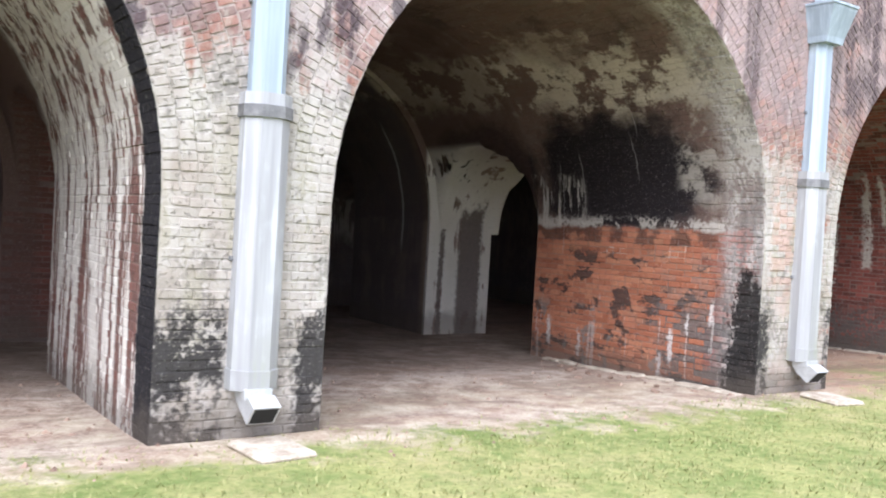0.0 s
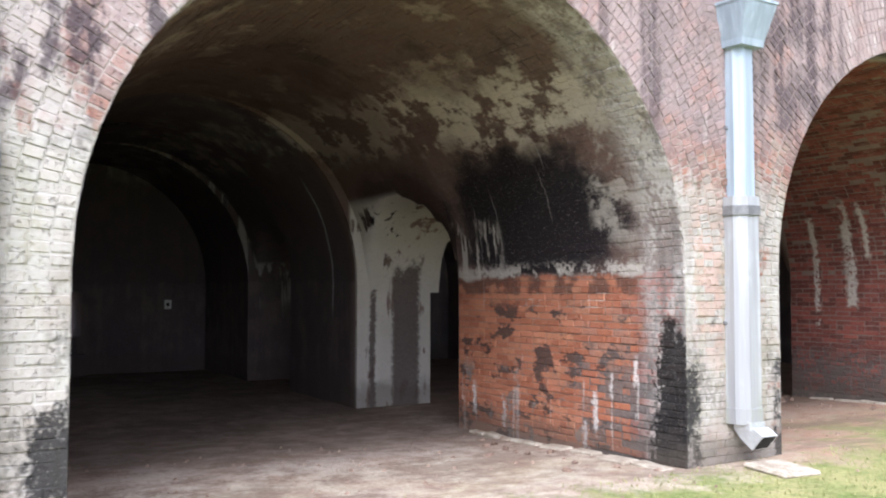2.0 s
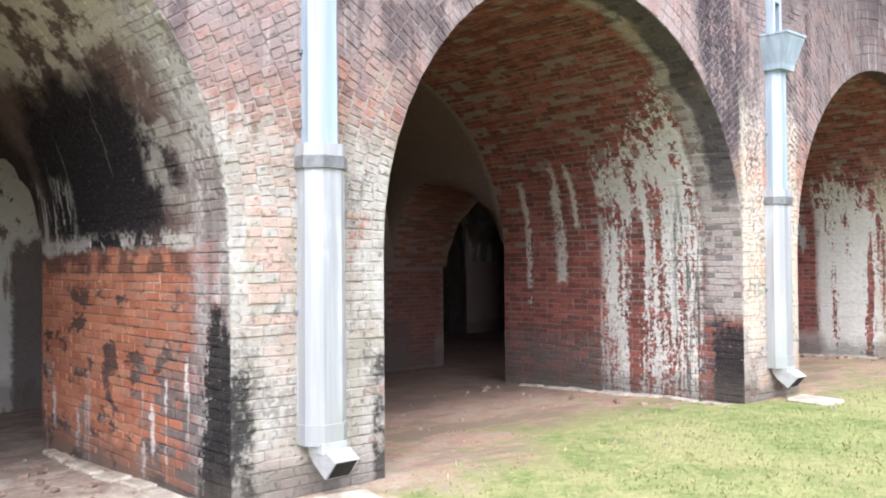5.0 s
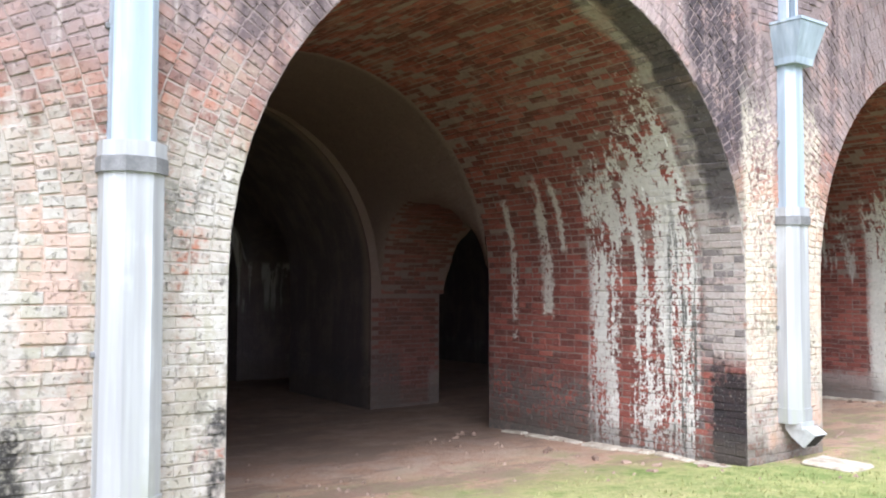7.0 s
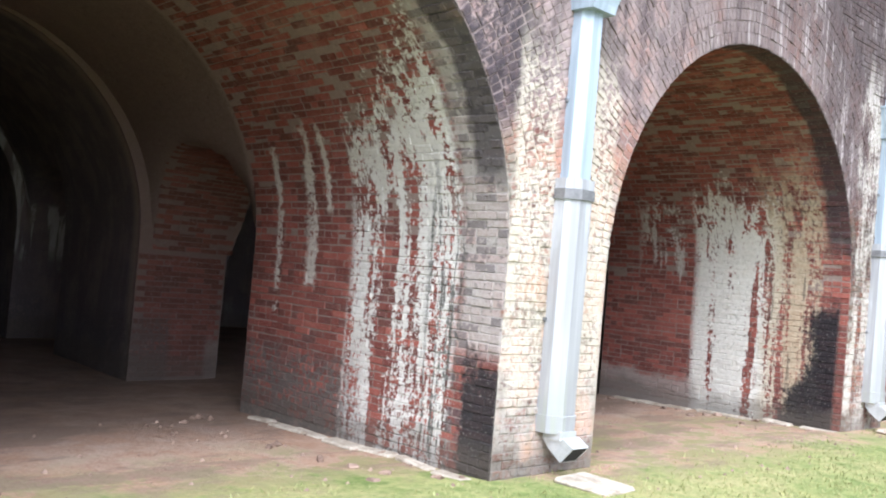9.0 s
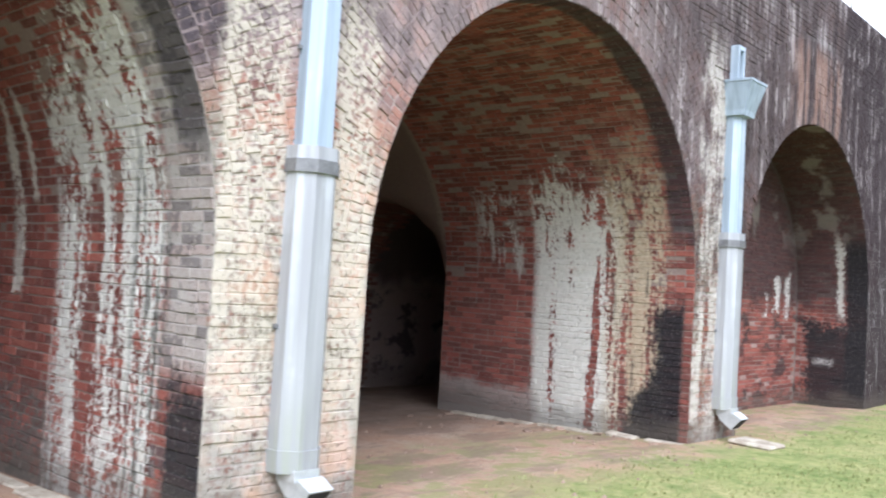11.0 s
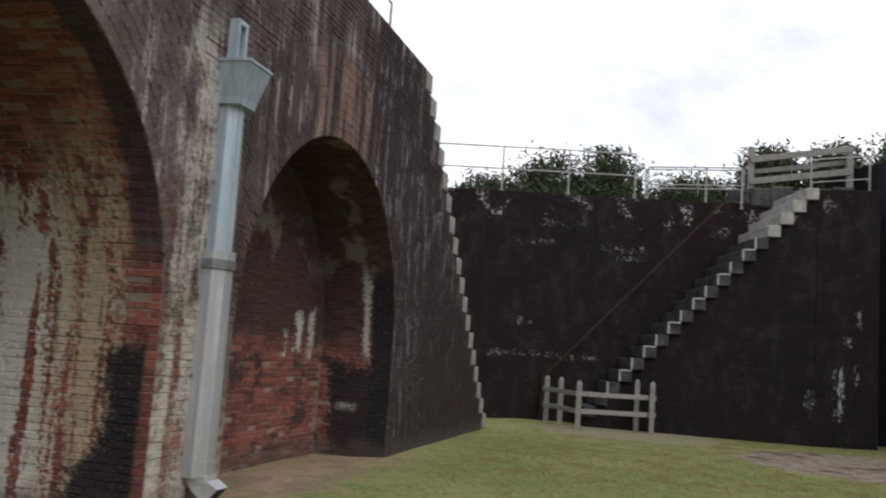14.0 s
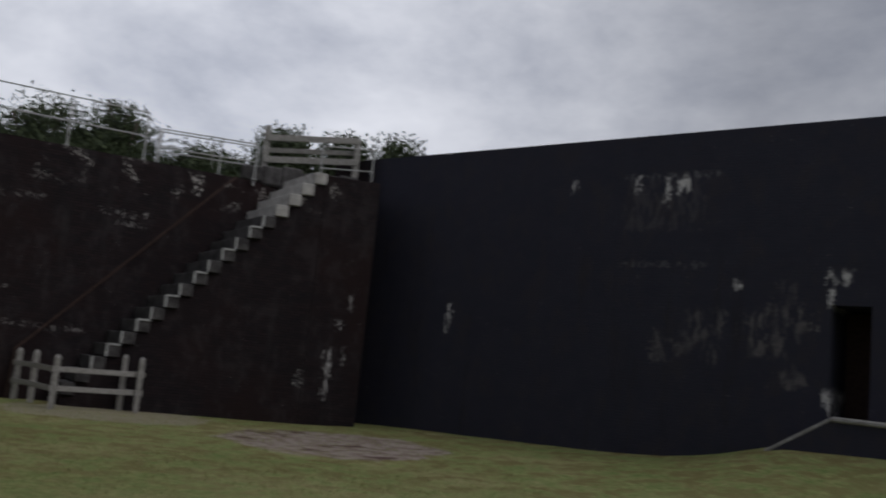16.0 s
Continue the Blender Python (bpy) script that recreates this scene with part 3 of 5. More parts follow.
def dark_wall():
    """Near-black brick of the far walls, with course lines and a few salt runs."""
    m = Mat("blackened_brick", 0.9, specular=0.12)
    along = m.y * 0.9 + m.x * 0.45
    vec = m.tree.nodes.new("ShaderNodeCombineXYZ")
    m.tree.links.new(along.socket, vec.inputs[0])
    m.tree.links.new(m.z.socket, vec.inputs[1])
    brickwork = m.tree.nodes.new("ShaderNodeTexBrick")
    brickwork.inputs["Scale"].default_value = 1.0
    brickwork.inputs["Brick Width"].default_value, brickwork.inputs["Row Height"].default_value, brickwork.inputs["Mortar Size"].default_value = 0.21, 0.066, 0.007
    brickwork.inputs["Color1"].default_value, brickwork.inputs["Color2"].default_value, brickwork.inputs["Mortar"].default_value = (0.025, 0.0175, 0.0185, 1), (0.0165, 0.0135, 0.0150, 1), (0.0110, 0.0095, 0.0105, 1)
    m.tree.links.new(vec.outputs[0], brickwork.inputs["Vector"])
    big, mid, fine = m.noise(0.4, detail=5), m.noise(1.9, detail=6), m.noise(14, detail=4)
    runs = m.noise(1.0, (2.2, 2.2, 0.28), 5, 0.6)
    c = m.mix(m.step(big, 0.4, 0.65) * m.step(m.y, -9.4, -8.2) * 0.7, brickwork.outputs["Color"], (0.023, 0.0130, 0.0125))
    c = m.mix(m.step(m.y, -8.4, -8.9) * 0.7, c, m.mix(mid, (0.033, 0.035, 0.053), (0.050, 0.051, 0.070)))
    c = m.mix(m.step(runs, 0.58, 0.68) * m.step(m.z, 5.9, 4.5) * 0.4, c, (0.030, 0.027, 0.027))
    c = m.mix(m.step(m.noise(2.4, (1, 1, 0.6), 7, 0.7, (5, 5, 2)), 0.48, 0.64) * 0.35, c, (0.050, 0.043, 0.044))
    salt = m.step(mid, 0.54, 0.62) * m.step(fine, 0.5, 0.58)
    c = m.mix(salt * m.band(m.z, 5.2, 5.9, 0.25) * m.step(m.y, -8.0, -6.5) * 0.75, c, (0.50, 0.47, 0.44))
    c = m.mix(m.step(m.noise(26, detail=2), 0.70, 0.74) * m.step(mid, 0.5, 0.65) * 0.5, c, (0.35, 0.33, 0.31))
    wob, wob2 = (fine - 0.5) * 0.5 + (mid - 0.5) * 0.25, (m.noise(11, detail=3, shift=(7, 3, 5)) - 0.5) * 0.5
    ragged = m.step(m.noise(1.0, (9, 9, 2.6), 5, 0.7, (2, 9, 4)), 0.46, 0.54)
    s = (m.x - 29.5) * -0.8 + (m.y + 8.6) * -0.6
    flank, front = m.step(m.y, -8.7, -8.9), m.step(m.x, 27.4, 27.3)

    def run(across, a, b, z0, z1, part_of, strength, tone):
        nonlocal c
        spot = m.band(across + wob * 0.8, a, b, 0.05) * m.band(m.z + wob2 * 0.9, z0, z1, 0.06) * ragged
        c = m.mix(spot * part_of * strength, c, tone)

    white, grey = (0.66, 0.64, 0.62), (0.125, 0.115, 0.115)
    cloudy = flank * m.step(m.noise(1.3, detail=6, shift=(3, 3, 1)), 0.44, 0.56)
    wob = wob * 2.0
    run(s, 8.4, 9.9, 2.2, 3.35, cloudy, 0.7, grey)
    run(s, 10.2, 11.6, 1.9, 3.4, cloudy, 0.85, grey)
    run(s, 10.8, 11.3, 3.3, 3.9, flank, 0.4, grey)
    run(s, 7.6, 9.3, 5.0, 6.1, flank, 0.3, grey)
    wob = wob * 0.5
    run(s, 7.4, 9.7, 6.14, 6.20, flank, 0.45, (0.30, 0.29, 0.28))
    for a, b, z0, z1 in ((7.77, 7.85, 5.85, 6.2), (8.44, 8.52, 5.5, 6.15), (8.75, 9.0, 5.8, 6.1), (11.82, 11.92, 3.45, 4.15), (12.06, 12.22, 3.85, 4.15),
                         (11.82, 11.94, 1.45, 1.9), (2.92, 3.06, 2.5, 3.2), (10.05, 10.2, 3.75, 3.9), (6.2, 6.28, 5.9, 6.2)):
        run(s, a, b, z0, z1, flank, 0.85, white)
    run(s, 7.5, 9.5, 4.22, 4.27, flank, 0.4, (0.25, 0.24, 0.23))
    for a, b, z0, z1 in ((-6.95, -6.87, 0.9, 1.25), (-7.62, -7.48, 0.65, 1.85), (-8.0, -7.9, 1.5, 1.9), (-7.78, -7.70, 2.3, 2.5), (-8.0, -7.95, 2.8, 3.1)):
        run(m.y, a, b, z0, z1, front, 0.9, white)
    for a, b, z0, z1 in ((-0.7, 0.4, 4.62, 4.68), (-3.2, -1.8, 4.53, 4.60), (-3.0, -2.3, 4.3, 4.36), (-0.8, 1.0, 1.64, 1.72), (-1.9, -0.9, 1.64, 1.72), (-0.2, 0.2, 2.48, 2.56)):
        run(m.y, a, b, z0, z1, m.step(fine, 0.46, 0.54) * m.step(m.x, 27.7, 27.8), 0.85, (0.30, 0.28, 0.27))
    return m.finish(c, fine + Val(m.tree, brickwork.outputs["Fac"]) * -0.7, 0.5, 0.01)


def earth():
    """Turf with worn patches; sandy earth and brick dust under the vaults."""
    m = Mat("turf_and_earth", 0.95, specular=0.1)
    big, mid, fine, grit = m.noise(0.45, detail=4), m.noise(1.7, detail=5), m.noise(9, detail=5), m.noise(60, detail=3)
    soft, crumb = m.noise(3.1, (1, 1, 1), 8, 0.70, (3, 5, 0)), m.noise(26, detail=6, rough=0.68)
    grass = m.mix(m.step(mid * 0.5 + fine * 0.5, 0.36, 0.64), (0.15, 0.20, 0.065), (0.32, 0.325, 0.135))
    grass = m.mix(m.step(big * 0.5 + soft * 0.5, 0.46, 0.62) * 0.65, grass, (0.40, 0.35, 0.18))
    grass = m.mix(m.step(crumb, 0.46, 0.66) * 0.45, grass, (0.10, 0.135, 0.04))
    # trodden earth: pinkish tan, redder under the third and fourth vaults, crumbs of brick and lime
    sand = m.mix(m.step(soft * 0.6 + crumb * 0.4, 0.40, 0.60), (0.25, 0.19, 0.15), (0.64, 0.55, 0.475))
    sand = m.mix(m.step(m.x, -0.5, 1.5) * 0.55 + 0.2 * m.step(mid, 0.42, 0.6), sand, m.mix(crumb, (0.24, 0.135, 0.085), (0.56, 0.35, 0.235)))
    sand = m.mix(m.step(crumb, 0.55, 0.62) * 0.5, sand, (0.15, 0.115, 0.09))
    sand = m.mix(m.step(m.noise(34, detail=4, shift=(5, 5, 1)), 0.64, 0.68) * 0.5, sand, (0.58, 0.50, 0.43))
    tufts = m.step(soft * 0.55 + big * 0.25 + crumb * 0.2, 0.47, 0.53) * m.step(m.y + (mid - 0.5) * 1.5, 2.2, 0.9)
    sand = m.mix(tufts * (0.25 + 0.55 * m.step(m.x, 0.2, 1.6)), sand, m.mix(crumb, (0.14, 0.16, 0.055), (0.29, 0.27, 0.125)))
    sand = m.mix(m.step(m.noise(0.9, (1, 2.2, 1), 7, 0.68, (6, 1, 2)), 0.50, 0.60) * 0.6, sand, m.mix(crumb, (0.13, 0.095, 0.075), (0.30, 0.22, 0.17)))
    # beyond the drip line: damp earth, with the vaults' shade mixed into the colour
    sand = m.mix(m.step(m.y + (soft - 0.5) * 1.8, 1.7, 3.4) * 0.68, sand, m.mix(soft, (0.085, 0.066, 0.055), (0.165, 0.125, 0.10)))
    ragged = m.y + (mid - 0.5) * 1.6 + (soft - 0.5) * 1.8 + (crumb - 0.5) * 0.7 + m.step(m.x, 1.4, 3.0) * m.step(m.x, 6.2, 4.8) * -1.1
    inside = m.step(ragged, -0.75, -0.05) * m.step(m.x, 18.4, 17.6)
    bare = m.step(fine * 0.4 + big * 0.6, 0.60, 0.67) * 0.6
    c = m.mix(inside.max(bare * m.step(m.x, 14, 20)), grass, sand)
    c = m.mix(m.step(m.x, 13, 19) * m.step(mid * 0.5 + soft * 0.5, 0.44, 0.58) * m.step(m.y, -0.3, -1.2) * 0.88, c, m.mix(crumb, (0.10, 0.095, 0.035), (0.21, 0.16, 0.07)))
    worn = m.step(((m.x - 22.9) * 0.42).square() + ((m.y + 7.1) * 0.46).square() + (mid - 0.5) * 1.4, 1.0, 0.75)
    c = m.mix(worn * 0.85, c, m.mix(m.step(soft, 0.4, 0.6), (0.20, 0.145, 0.13), (0.36, 0.30, 0.275)))
    c = m.mix(m.step(m.noise(1.4, (1, 1, 1), 5, 0.6, (4, 1, 1)), 0.60, 0.63) * worn * 0.8, c, (0.07, 0.035, 0.03))
    path = m.step(((m.x - 26.0) * 0.5).square() + ((m.y + 2.8) * 0.42).square() + (mid - 0.5) * 1.8, 1.0, 0.7)
    c = m.mix(path * 0.7, c, (0.30, 0.26, 0.20))
    return m.finish(c, fine + grit * 0.5, 0.9, 0.03)


def plain(name, a, b, scale=8.0, roughness=0.7, metallic=0.0, specular=0.3, bump=0.3, stretch=(1, 1, 1), distance=0.004):
    m = Mat(name, roughness, metallic, specular)
    n, f = m.noise(scale, stretch, 5), m.noise(scale * 7, stretch, 3)
    return m.finish(m.mix(m.step(n * 0.7 + f * 0.3, 0.32, 0.68), a, b), f + n, bump, distance)


def zinc(name, tint):
    """Painted sheet metal, chalky, streaked, with algae low down."""
    m = Mat(name, 0.5, 0.25, 0.4)
    runs, fine, mid = m.noise(1.0, (15, 15, 0.7), 5), m.noise(40, detail=3), m.noise(3.0, detail=4)
    c = m.mix(m.step(runs, 0.32, 0.68), tuple(v * 0.84 for v in tint), tuple(min(1.0, v * 1.1) for v in tint))
    c = m.mix(m.step(mid * 0.5 + runs * 0.5, 0.52, 0.64) * 0.35, c, (0.62, 0.66, 0.69))
    c = m.mix(m.step(m.z + (mid - 0.5) * 0.9, 0.9, 0.3) * m.step(runs, 0.45, 0.6) * 0.35, c, (0.27, 0.30, 0.17))
    return m.finish(c, fine + runs, 0.12, 0.003, rough=0.38 + mid * 0.3)


def leaf(name, a, b):
    m = Mat(name, 0.65, specular=0.25)
    return m.finish(m.mix(m.rand, a, b))


ZONES = ("front", "west", "middle", "blind")
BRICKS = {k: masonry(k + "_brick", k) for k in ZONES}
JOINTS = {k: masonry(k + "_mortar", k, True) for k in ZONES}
DARK, EARTH = dark_wall(), earth()


def zone_of(x, y):
    return "front" if y < 0.01 else "west" if x < 0 else "middle" if x < 12.2 else "blind"


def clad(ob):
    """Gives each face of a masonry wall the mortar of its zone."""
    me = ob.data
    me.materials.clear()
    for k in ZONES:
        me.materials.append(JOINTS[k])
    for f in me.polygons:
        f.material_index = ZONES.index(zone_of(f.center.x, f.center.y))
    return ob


ZINC_BOX = zinc("grey_sheet_metal", (0.39, 0.395, 0.41))
ZINC_PIPE = zinc("blue_grey_sheet_metal", (0.36, 0.43, 0.50))
ZINC_BAND = plain("dull_lead_strap", (0.15, 0.15, 0.155), (0.25, 0.25, 0.255), 12, 0.55, 0.4)
ZINC_BOOT = plain("bright_galvanised_metal", (0.50, 0.52, 0.54), (0.66, 0.68, 0.70), 9, 0.4, 0.45)
OPENING_SHADE = plain("opening_shade_black", (0.02, 0.02, 0.02), (0.03, 0.03, 0.03), 9, 0.9)
CONCRETE = plain("pale_concrete", (0.26, 0.215, 0.165), (0.52, 0.47, 0.39), 6, 0.92, bump=0.6)
GRANITE = plain("grey_granite", (0.20, 0.19, 0.18), (0.36, 0.35, 0.33), 5, 0.88, bump=0.5)
GRANITE_PALE = plain("lime_pale_granite", (0.30, 0.285, 0.265), (0.52, 0.50, 0.47), 5, 0.9, bump=0.5)
GRANITE_DARK = plain("soot_dark_granite", (0.03, 0.027, 0.027), (0.10, 0.094, 0.092), 4, 0.9, bump=0.5)
RAIL = plain("weathered_white_rail_paint", (0.30, 0.30, 0.29), (0.46, 0.46, 0.44), 9, 0.6)
RUST = plain("rusted_iron", (0.035, 0.022, 0.018), (0.075, 0.045, 0.037), 15, 0.8, 0.3)
TIMBER = plain("weathered_white_timber", (0.19, 0.18, 0.165), (0.36, 0.345, 0.32), 3, 0.85, bump=0.5, stretch=(6, 6, 6))
DITCH = plain("sunlit_tan_brick", (0.24, 0.15, 0.11), (0.42, 0.31, 0.24), 1.2, 0.92, bump=0.5)
CRUMB = plain("brick_crumbs", (0.13, 0.085, 0.065), (0.36, 0.26, 0.20), 3.0, 0.95)
BARK = plain("grey_bark", (0.07, 0.055, 0.045), (0.15, 0.12, 0.10), 12, 0.95)
LEAF = leaf("shrub_leaf", (0.022, 0.034, 0.014), (0.065, 0.085, 0.034))
BLADE = leaf("grass_blade", (0.19, 0.215, 0.08), (0.33, 0.325, 0.145))
SIGN = plain("white_sign_enamel", (0.70, 0.70, 0.68), (0.80, 0.80, 0.78), 5, 0.5)
SIGN_INK = plain("black_sign_ink", (0.02, 0.02, 0.02), (0.03, 0.03, 0.03), 5, 0.6)


JOINT = JOINTS["middle"]


# ---- mesh helpers ----
def mesh_of(name, verts, faces, material, smooth=False):
    me = bpy.data.meshes.new(name)
    me.from_pydata([tuple(v) for v in verts], [], faces)
    me.materials.append(material)
    if smooth:
        me.polygons.foreach_set("use_smooth", [True] * len(me.polygons))
    me.update()
    return me


def part(name, bm, material, parent=None, label=""):
    """Links a bmesh as one mesh object, under a thing where one is given."""
    me = bpy.data.meshes.new(name)
    bmesh.ops.recalc_face_normals(bm, faces=bm.faces)
    bm.to_mesh(me)
    bm.free()
    me.materials.append(material)
    ob = new(name, me)
    ob.parent = parent
    return tagged(ob, label)


def box(size, at=(0, 0, 0), bevel=0.0, turn=None, bm=None):
    bm = bm or bmesh.new()
    m = Matrix.Translation(at) @ (turn or Matrix.Identity(4)) @ Matrix.Diagonal((*size, 1))
    made = bmesh.ops.create_cube(bm, size=1, matrix=m)
    if bevel:
        edges = {e for v in made["verts"] for e in v.link_edges}
        bmesh.ops.bevel(bm, geom=list(edges), offset=bevel, segments=1, affect="EDGES")
    return bm


def tube(points, radius, sides=10, bm=None):
    """A round bar through the points."""
    bm = bm or bmesh.new()
    rings = []
    for i, p in enumerate(points):
        a, b = Vector(points[max(i - 1, 0)]), Vector(points[min(i + 1, len(points) - 1)])
        q = (b - a).to_track_quat("Z", "Y")
        rings.append([bm.verts.new(Vector(p) + q @ Vector((radius * math.cos(t), radius * math.sin(t), 0)))
                      for t in [2 * math.pi * k / sides for k in range(sides)]])
    for a, b in zip(rings, rings[1:]):
        for k in range(sides):
            bm.faces.new((a[k], a[(k + 1) % sides], b[(k + 1) % sides], b[k]))
    bm.faces.new(rings[0][::-1]), bm.faces.new(rings[-1])
    return bm


def loft(sections, bm=None):
    """A closed body through sections of equal point counts."""
    bm = bm or bmesh.new()
    rings = [[bm.verts.new(p) for p in s] for s in sections]
    n = len(rings[0])
    for a, b in zip(rings, rings[1:]):
        for k in range(n):
            bm.faces.new((a[k], a[(k + 1) % n], b[(k + 1) % n], b[k]))
    bm.faces.new(rings[0][::-1]), bm.faces.new(rings[-1])
    return bm


def empty(name, at, label, category, group="", turn=0.0):
    ob = new(name)
    ob.matrix_world = pose(*at, 0, 0, turn)
    return tagged(ob, label, category, group)


# ---- ground: one sheet from the vaults to the horizon ----
def build_ground():
    xs = sorted({*np.round(np.arange(-16, 36.1, 0.5), 3).tolist(), -400, -120, -50, -25, 45, 70, 150, 400})
    ys = sorted({*np.round(np.arange(-30, 16.1, 0.5), 3).tolist(), -400, -120, -60, -40, 24, 50, 150, 400})
    verts = [(x, y, ground_z(x, y) if -40 < x < 60 and -40 < y < 30 else 0.0) for y in ys for x in xs]
    n = len(xs)
    faces = [(j * n + i, j * n + i + 1, (j + 1) * n + i + 1, (j + 1) * n + i) for j in range(len(ys) - 1) for i in range(n - 1)]
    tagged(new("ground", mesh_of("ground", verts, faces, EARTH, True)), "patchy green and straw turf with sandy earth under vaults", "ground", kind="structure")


build_ground()


# ---- the arcade ----
def arc(centre, half, spring, rise, steps=28):
    """Points of an arch's underside, from the right jamb to the left."""
    return [(centre + half * math.cos(math.pi * k / steps), spring + rise * math.sin(math.pi * k / steps)) for k in range(steps + 1)]


def arch_wall(name, x0, x1, top, arches, y0, y1, material, label):
    """A wall block from x0 to x1 with arched openings, between y0 and y1."""
    verts, faces = [], []

    def quad(*p):
        faces.append(tuple(range(len(verts), len(verts) + len(p))))
        verts.extend(p)

    edges = [x0]
    for pts in arches:
        edges += [pts[-1][0], pts[0][0]]
    edges.append(x1)
    for y, flip in ((y0, False), (y1, True)):
        for a, b in zip(edges[::2], edges[1::2]):
            p = [(a, y, -0.4), (b, y, -0.4), (b, y, top), (a, y, top)]
            quad(*(p[::-1] if flip else p))
        for pts in arches:
            for (ax, az), (bx, bz) in zip(pts[:-1], pts[1:]):
                p = [(bx, y, bz), (ax, y, az), (ax, y, top), (bx, y, top)]
                quad(*(p[::-1] if flip else p))
    for pts in arches:
        line = [(pts[0][0], -0.4), *pts, (pts[-1][0], -0.4)]
        for (ax, az), (bx, bz) in zip(line[:-1], line[1:]):
            quad((ax, y0, az), (bx, y0, bz), (bx, y1, bz), (ax, y1, az))
    quad((x0, y0, top), (x1, y0, top), (x1, y1, top), (x0, y1, top))
    quad((x0, y1, -0.4), (x0, y0, -0.4), (x0, y0, top), (x0, y1, top))
    quad((x1, y0, -0.4), (x1, y1, -0.4), (x1, y1, top), (x1, y0, top))
    return clad(tagged(new(name, mesh_of(name, verts, faces, material)), label, "wall", kind="structure"))


WEST, END = -18.0, 18.03
OPEN = [arc(c, HALF, SPRING, HALF) for c in CENTRES]
ARCADE = arch_wall("wall_arcade", WEST, END, TOP, OPEN + [arc(NICHE, HALF, SPRING, HALF)], 0.0, 1.1, JOINT,
                   "tall weathered brick casemate front with round arches")
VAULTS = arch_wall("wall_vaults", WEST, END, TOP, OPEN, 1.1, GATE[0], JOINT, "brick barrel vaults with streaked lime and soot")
PIERS = "brick piers and vaults deep in the casemates, their shade painted in"
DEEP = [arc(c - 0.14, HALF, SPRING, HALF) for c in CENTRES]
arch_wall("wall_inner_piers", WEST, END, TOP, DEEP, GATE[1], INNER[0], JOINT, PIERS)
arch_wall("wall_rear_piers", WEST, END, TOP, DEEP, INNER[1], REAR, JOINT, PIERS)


def groin(name, y0, y1, crown):
    """The roof over a passage: the long vaults cut by a cross vault."""
    mid, r = (y0 + y1) / 2, (y1 - y0) / 2
    ys = [mid - r * math.cos(math.pi * k / 20) for k in range(21)]
    xs = [WEST + (END - WEST) * k / 420 for k in range(421)]
    verts = []
    for y in ys:
        cross = crown - r + math.sqrt(max(0.0, r * r - (y - mid) ** 2))
        for x in xs:
            barrel = 0.0
            for c in CENTRES:
                d = x - c
                if abs(d) < HALF:
                    barrel = SPRING + math.sqrt(HALF * HALF - d * d)
            verts.append((x, y, max(cross, barrel)))
    n = len(xs)
    faces = [(j * n + i, (j + 1) * n + i, (j + 1) * n + i + 1, j * n + i + 1) for j in range(len(ys) - 1) for i in range(n - 1)]
    k = len(verts)
    verts += [(WEST, y0, TOP), (END, y0, TOP), (END, y1, TOP), (WEST, y1, TOP)]
    faces.append((k, k + 1, k + 2, k + 3))
    clad(tagged(new(name, mesh_of(name, verts, faces, JOINT, True)), "dark groined brick ceiling over the passage", "ceiling", kind="structure"))


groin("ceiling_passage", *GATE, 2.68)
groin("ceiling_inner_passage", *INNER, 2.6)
part("wall_west_end", box((0.6, REAR + 1.6, TOP + 0.4), (WEST - 0.3, (REAR + 1.6) / 2, (TOP - 0.4) / 2)), JOINT)
tagged(bpy.data.objects["wall_west_end"], "plain brick end wall", "wall", kind="structure")
part("wall_east_end", box((0.6, REAR + 0.5, TOP + 0.4), (END + 0.3, 1.1 + (REAR + 0.5) / 2, (TOP - 0.4) / 2)), JOINT)
tagged(bpy.data.objects["wall_east_end"], "plain brick end wall", "wall", kind="structure")
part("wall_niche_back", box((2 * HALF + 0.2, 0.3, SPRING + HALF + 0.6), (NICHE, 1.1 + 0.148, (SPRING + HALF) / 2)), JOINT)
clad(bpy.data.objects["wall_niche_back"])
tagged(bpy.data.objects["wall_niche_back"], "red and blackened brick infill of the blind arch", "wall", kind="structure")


def rear_wall():
    """The outer wall with one gun embrasure a bay."""
    bm = bmesh.new()
    x = WEST
    for c in [v - 0.5 for v in CENTRES[:2]] + [CENTRES[2] - 0.63, CENTRES[3] - 0.6, CENTRES[4] - 0.6, NICHE - 0.4]:
        a, b = c - 0.45, c + 0.45
        box((a - x, 1.5, TOP + 0.4), ((a + x) / 2, REAR + 0.75, (TOP - 0.4) / 2), bm=bm)
        box((0.9, 1.5, 0.57 + 0.4), (c, REAR + 0.75, (0.57 - 0.4) / 2), bm=bm)
        box((1.0, 0.35, 0.65), (c, REAR - 0.17, -0.075), bm=bm)
        box((0.9, 1.5, TOP - 1.46), (c, REAR + 0.75, (TOP + 1.46) / 2), bm=bm)
        x = b
    box((END - x, 1.5, TOP + 0.4), ((END + x) / 2, REAR + 0.75, (TOP - 0.4) / 2), bm=bm)
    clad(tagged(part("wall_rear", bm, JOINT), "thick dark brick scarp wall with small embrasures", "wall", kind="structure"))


rear_wall()
tagged(part("wall_outer_ditch", box((80, 1.0, 3.5), (0, 26, 1.5)), DITCH), "sunlit red brick ditch wall seen through embrasures", "wall", kind="structure")


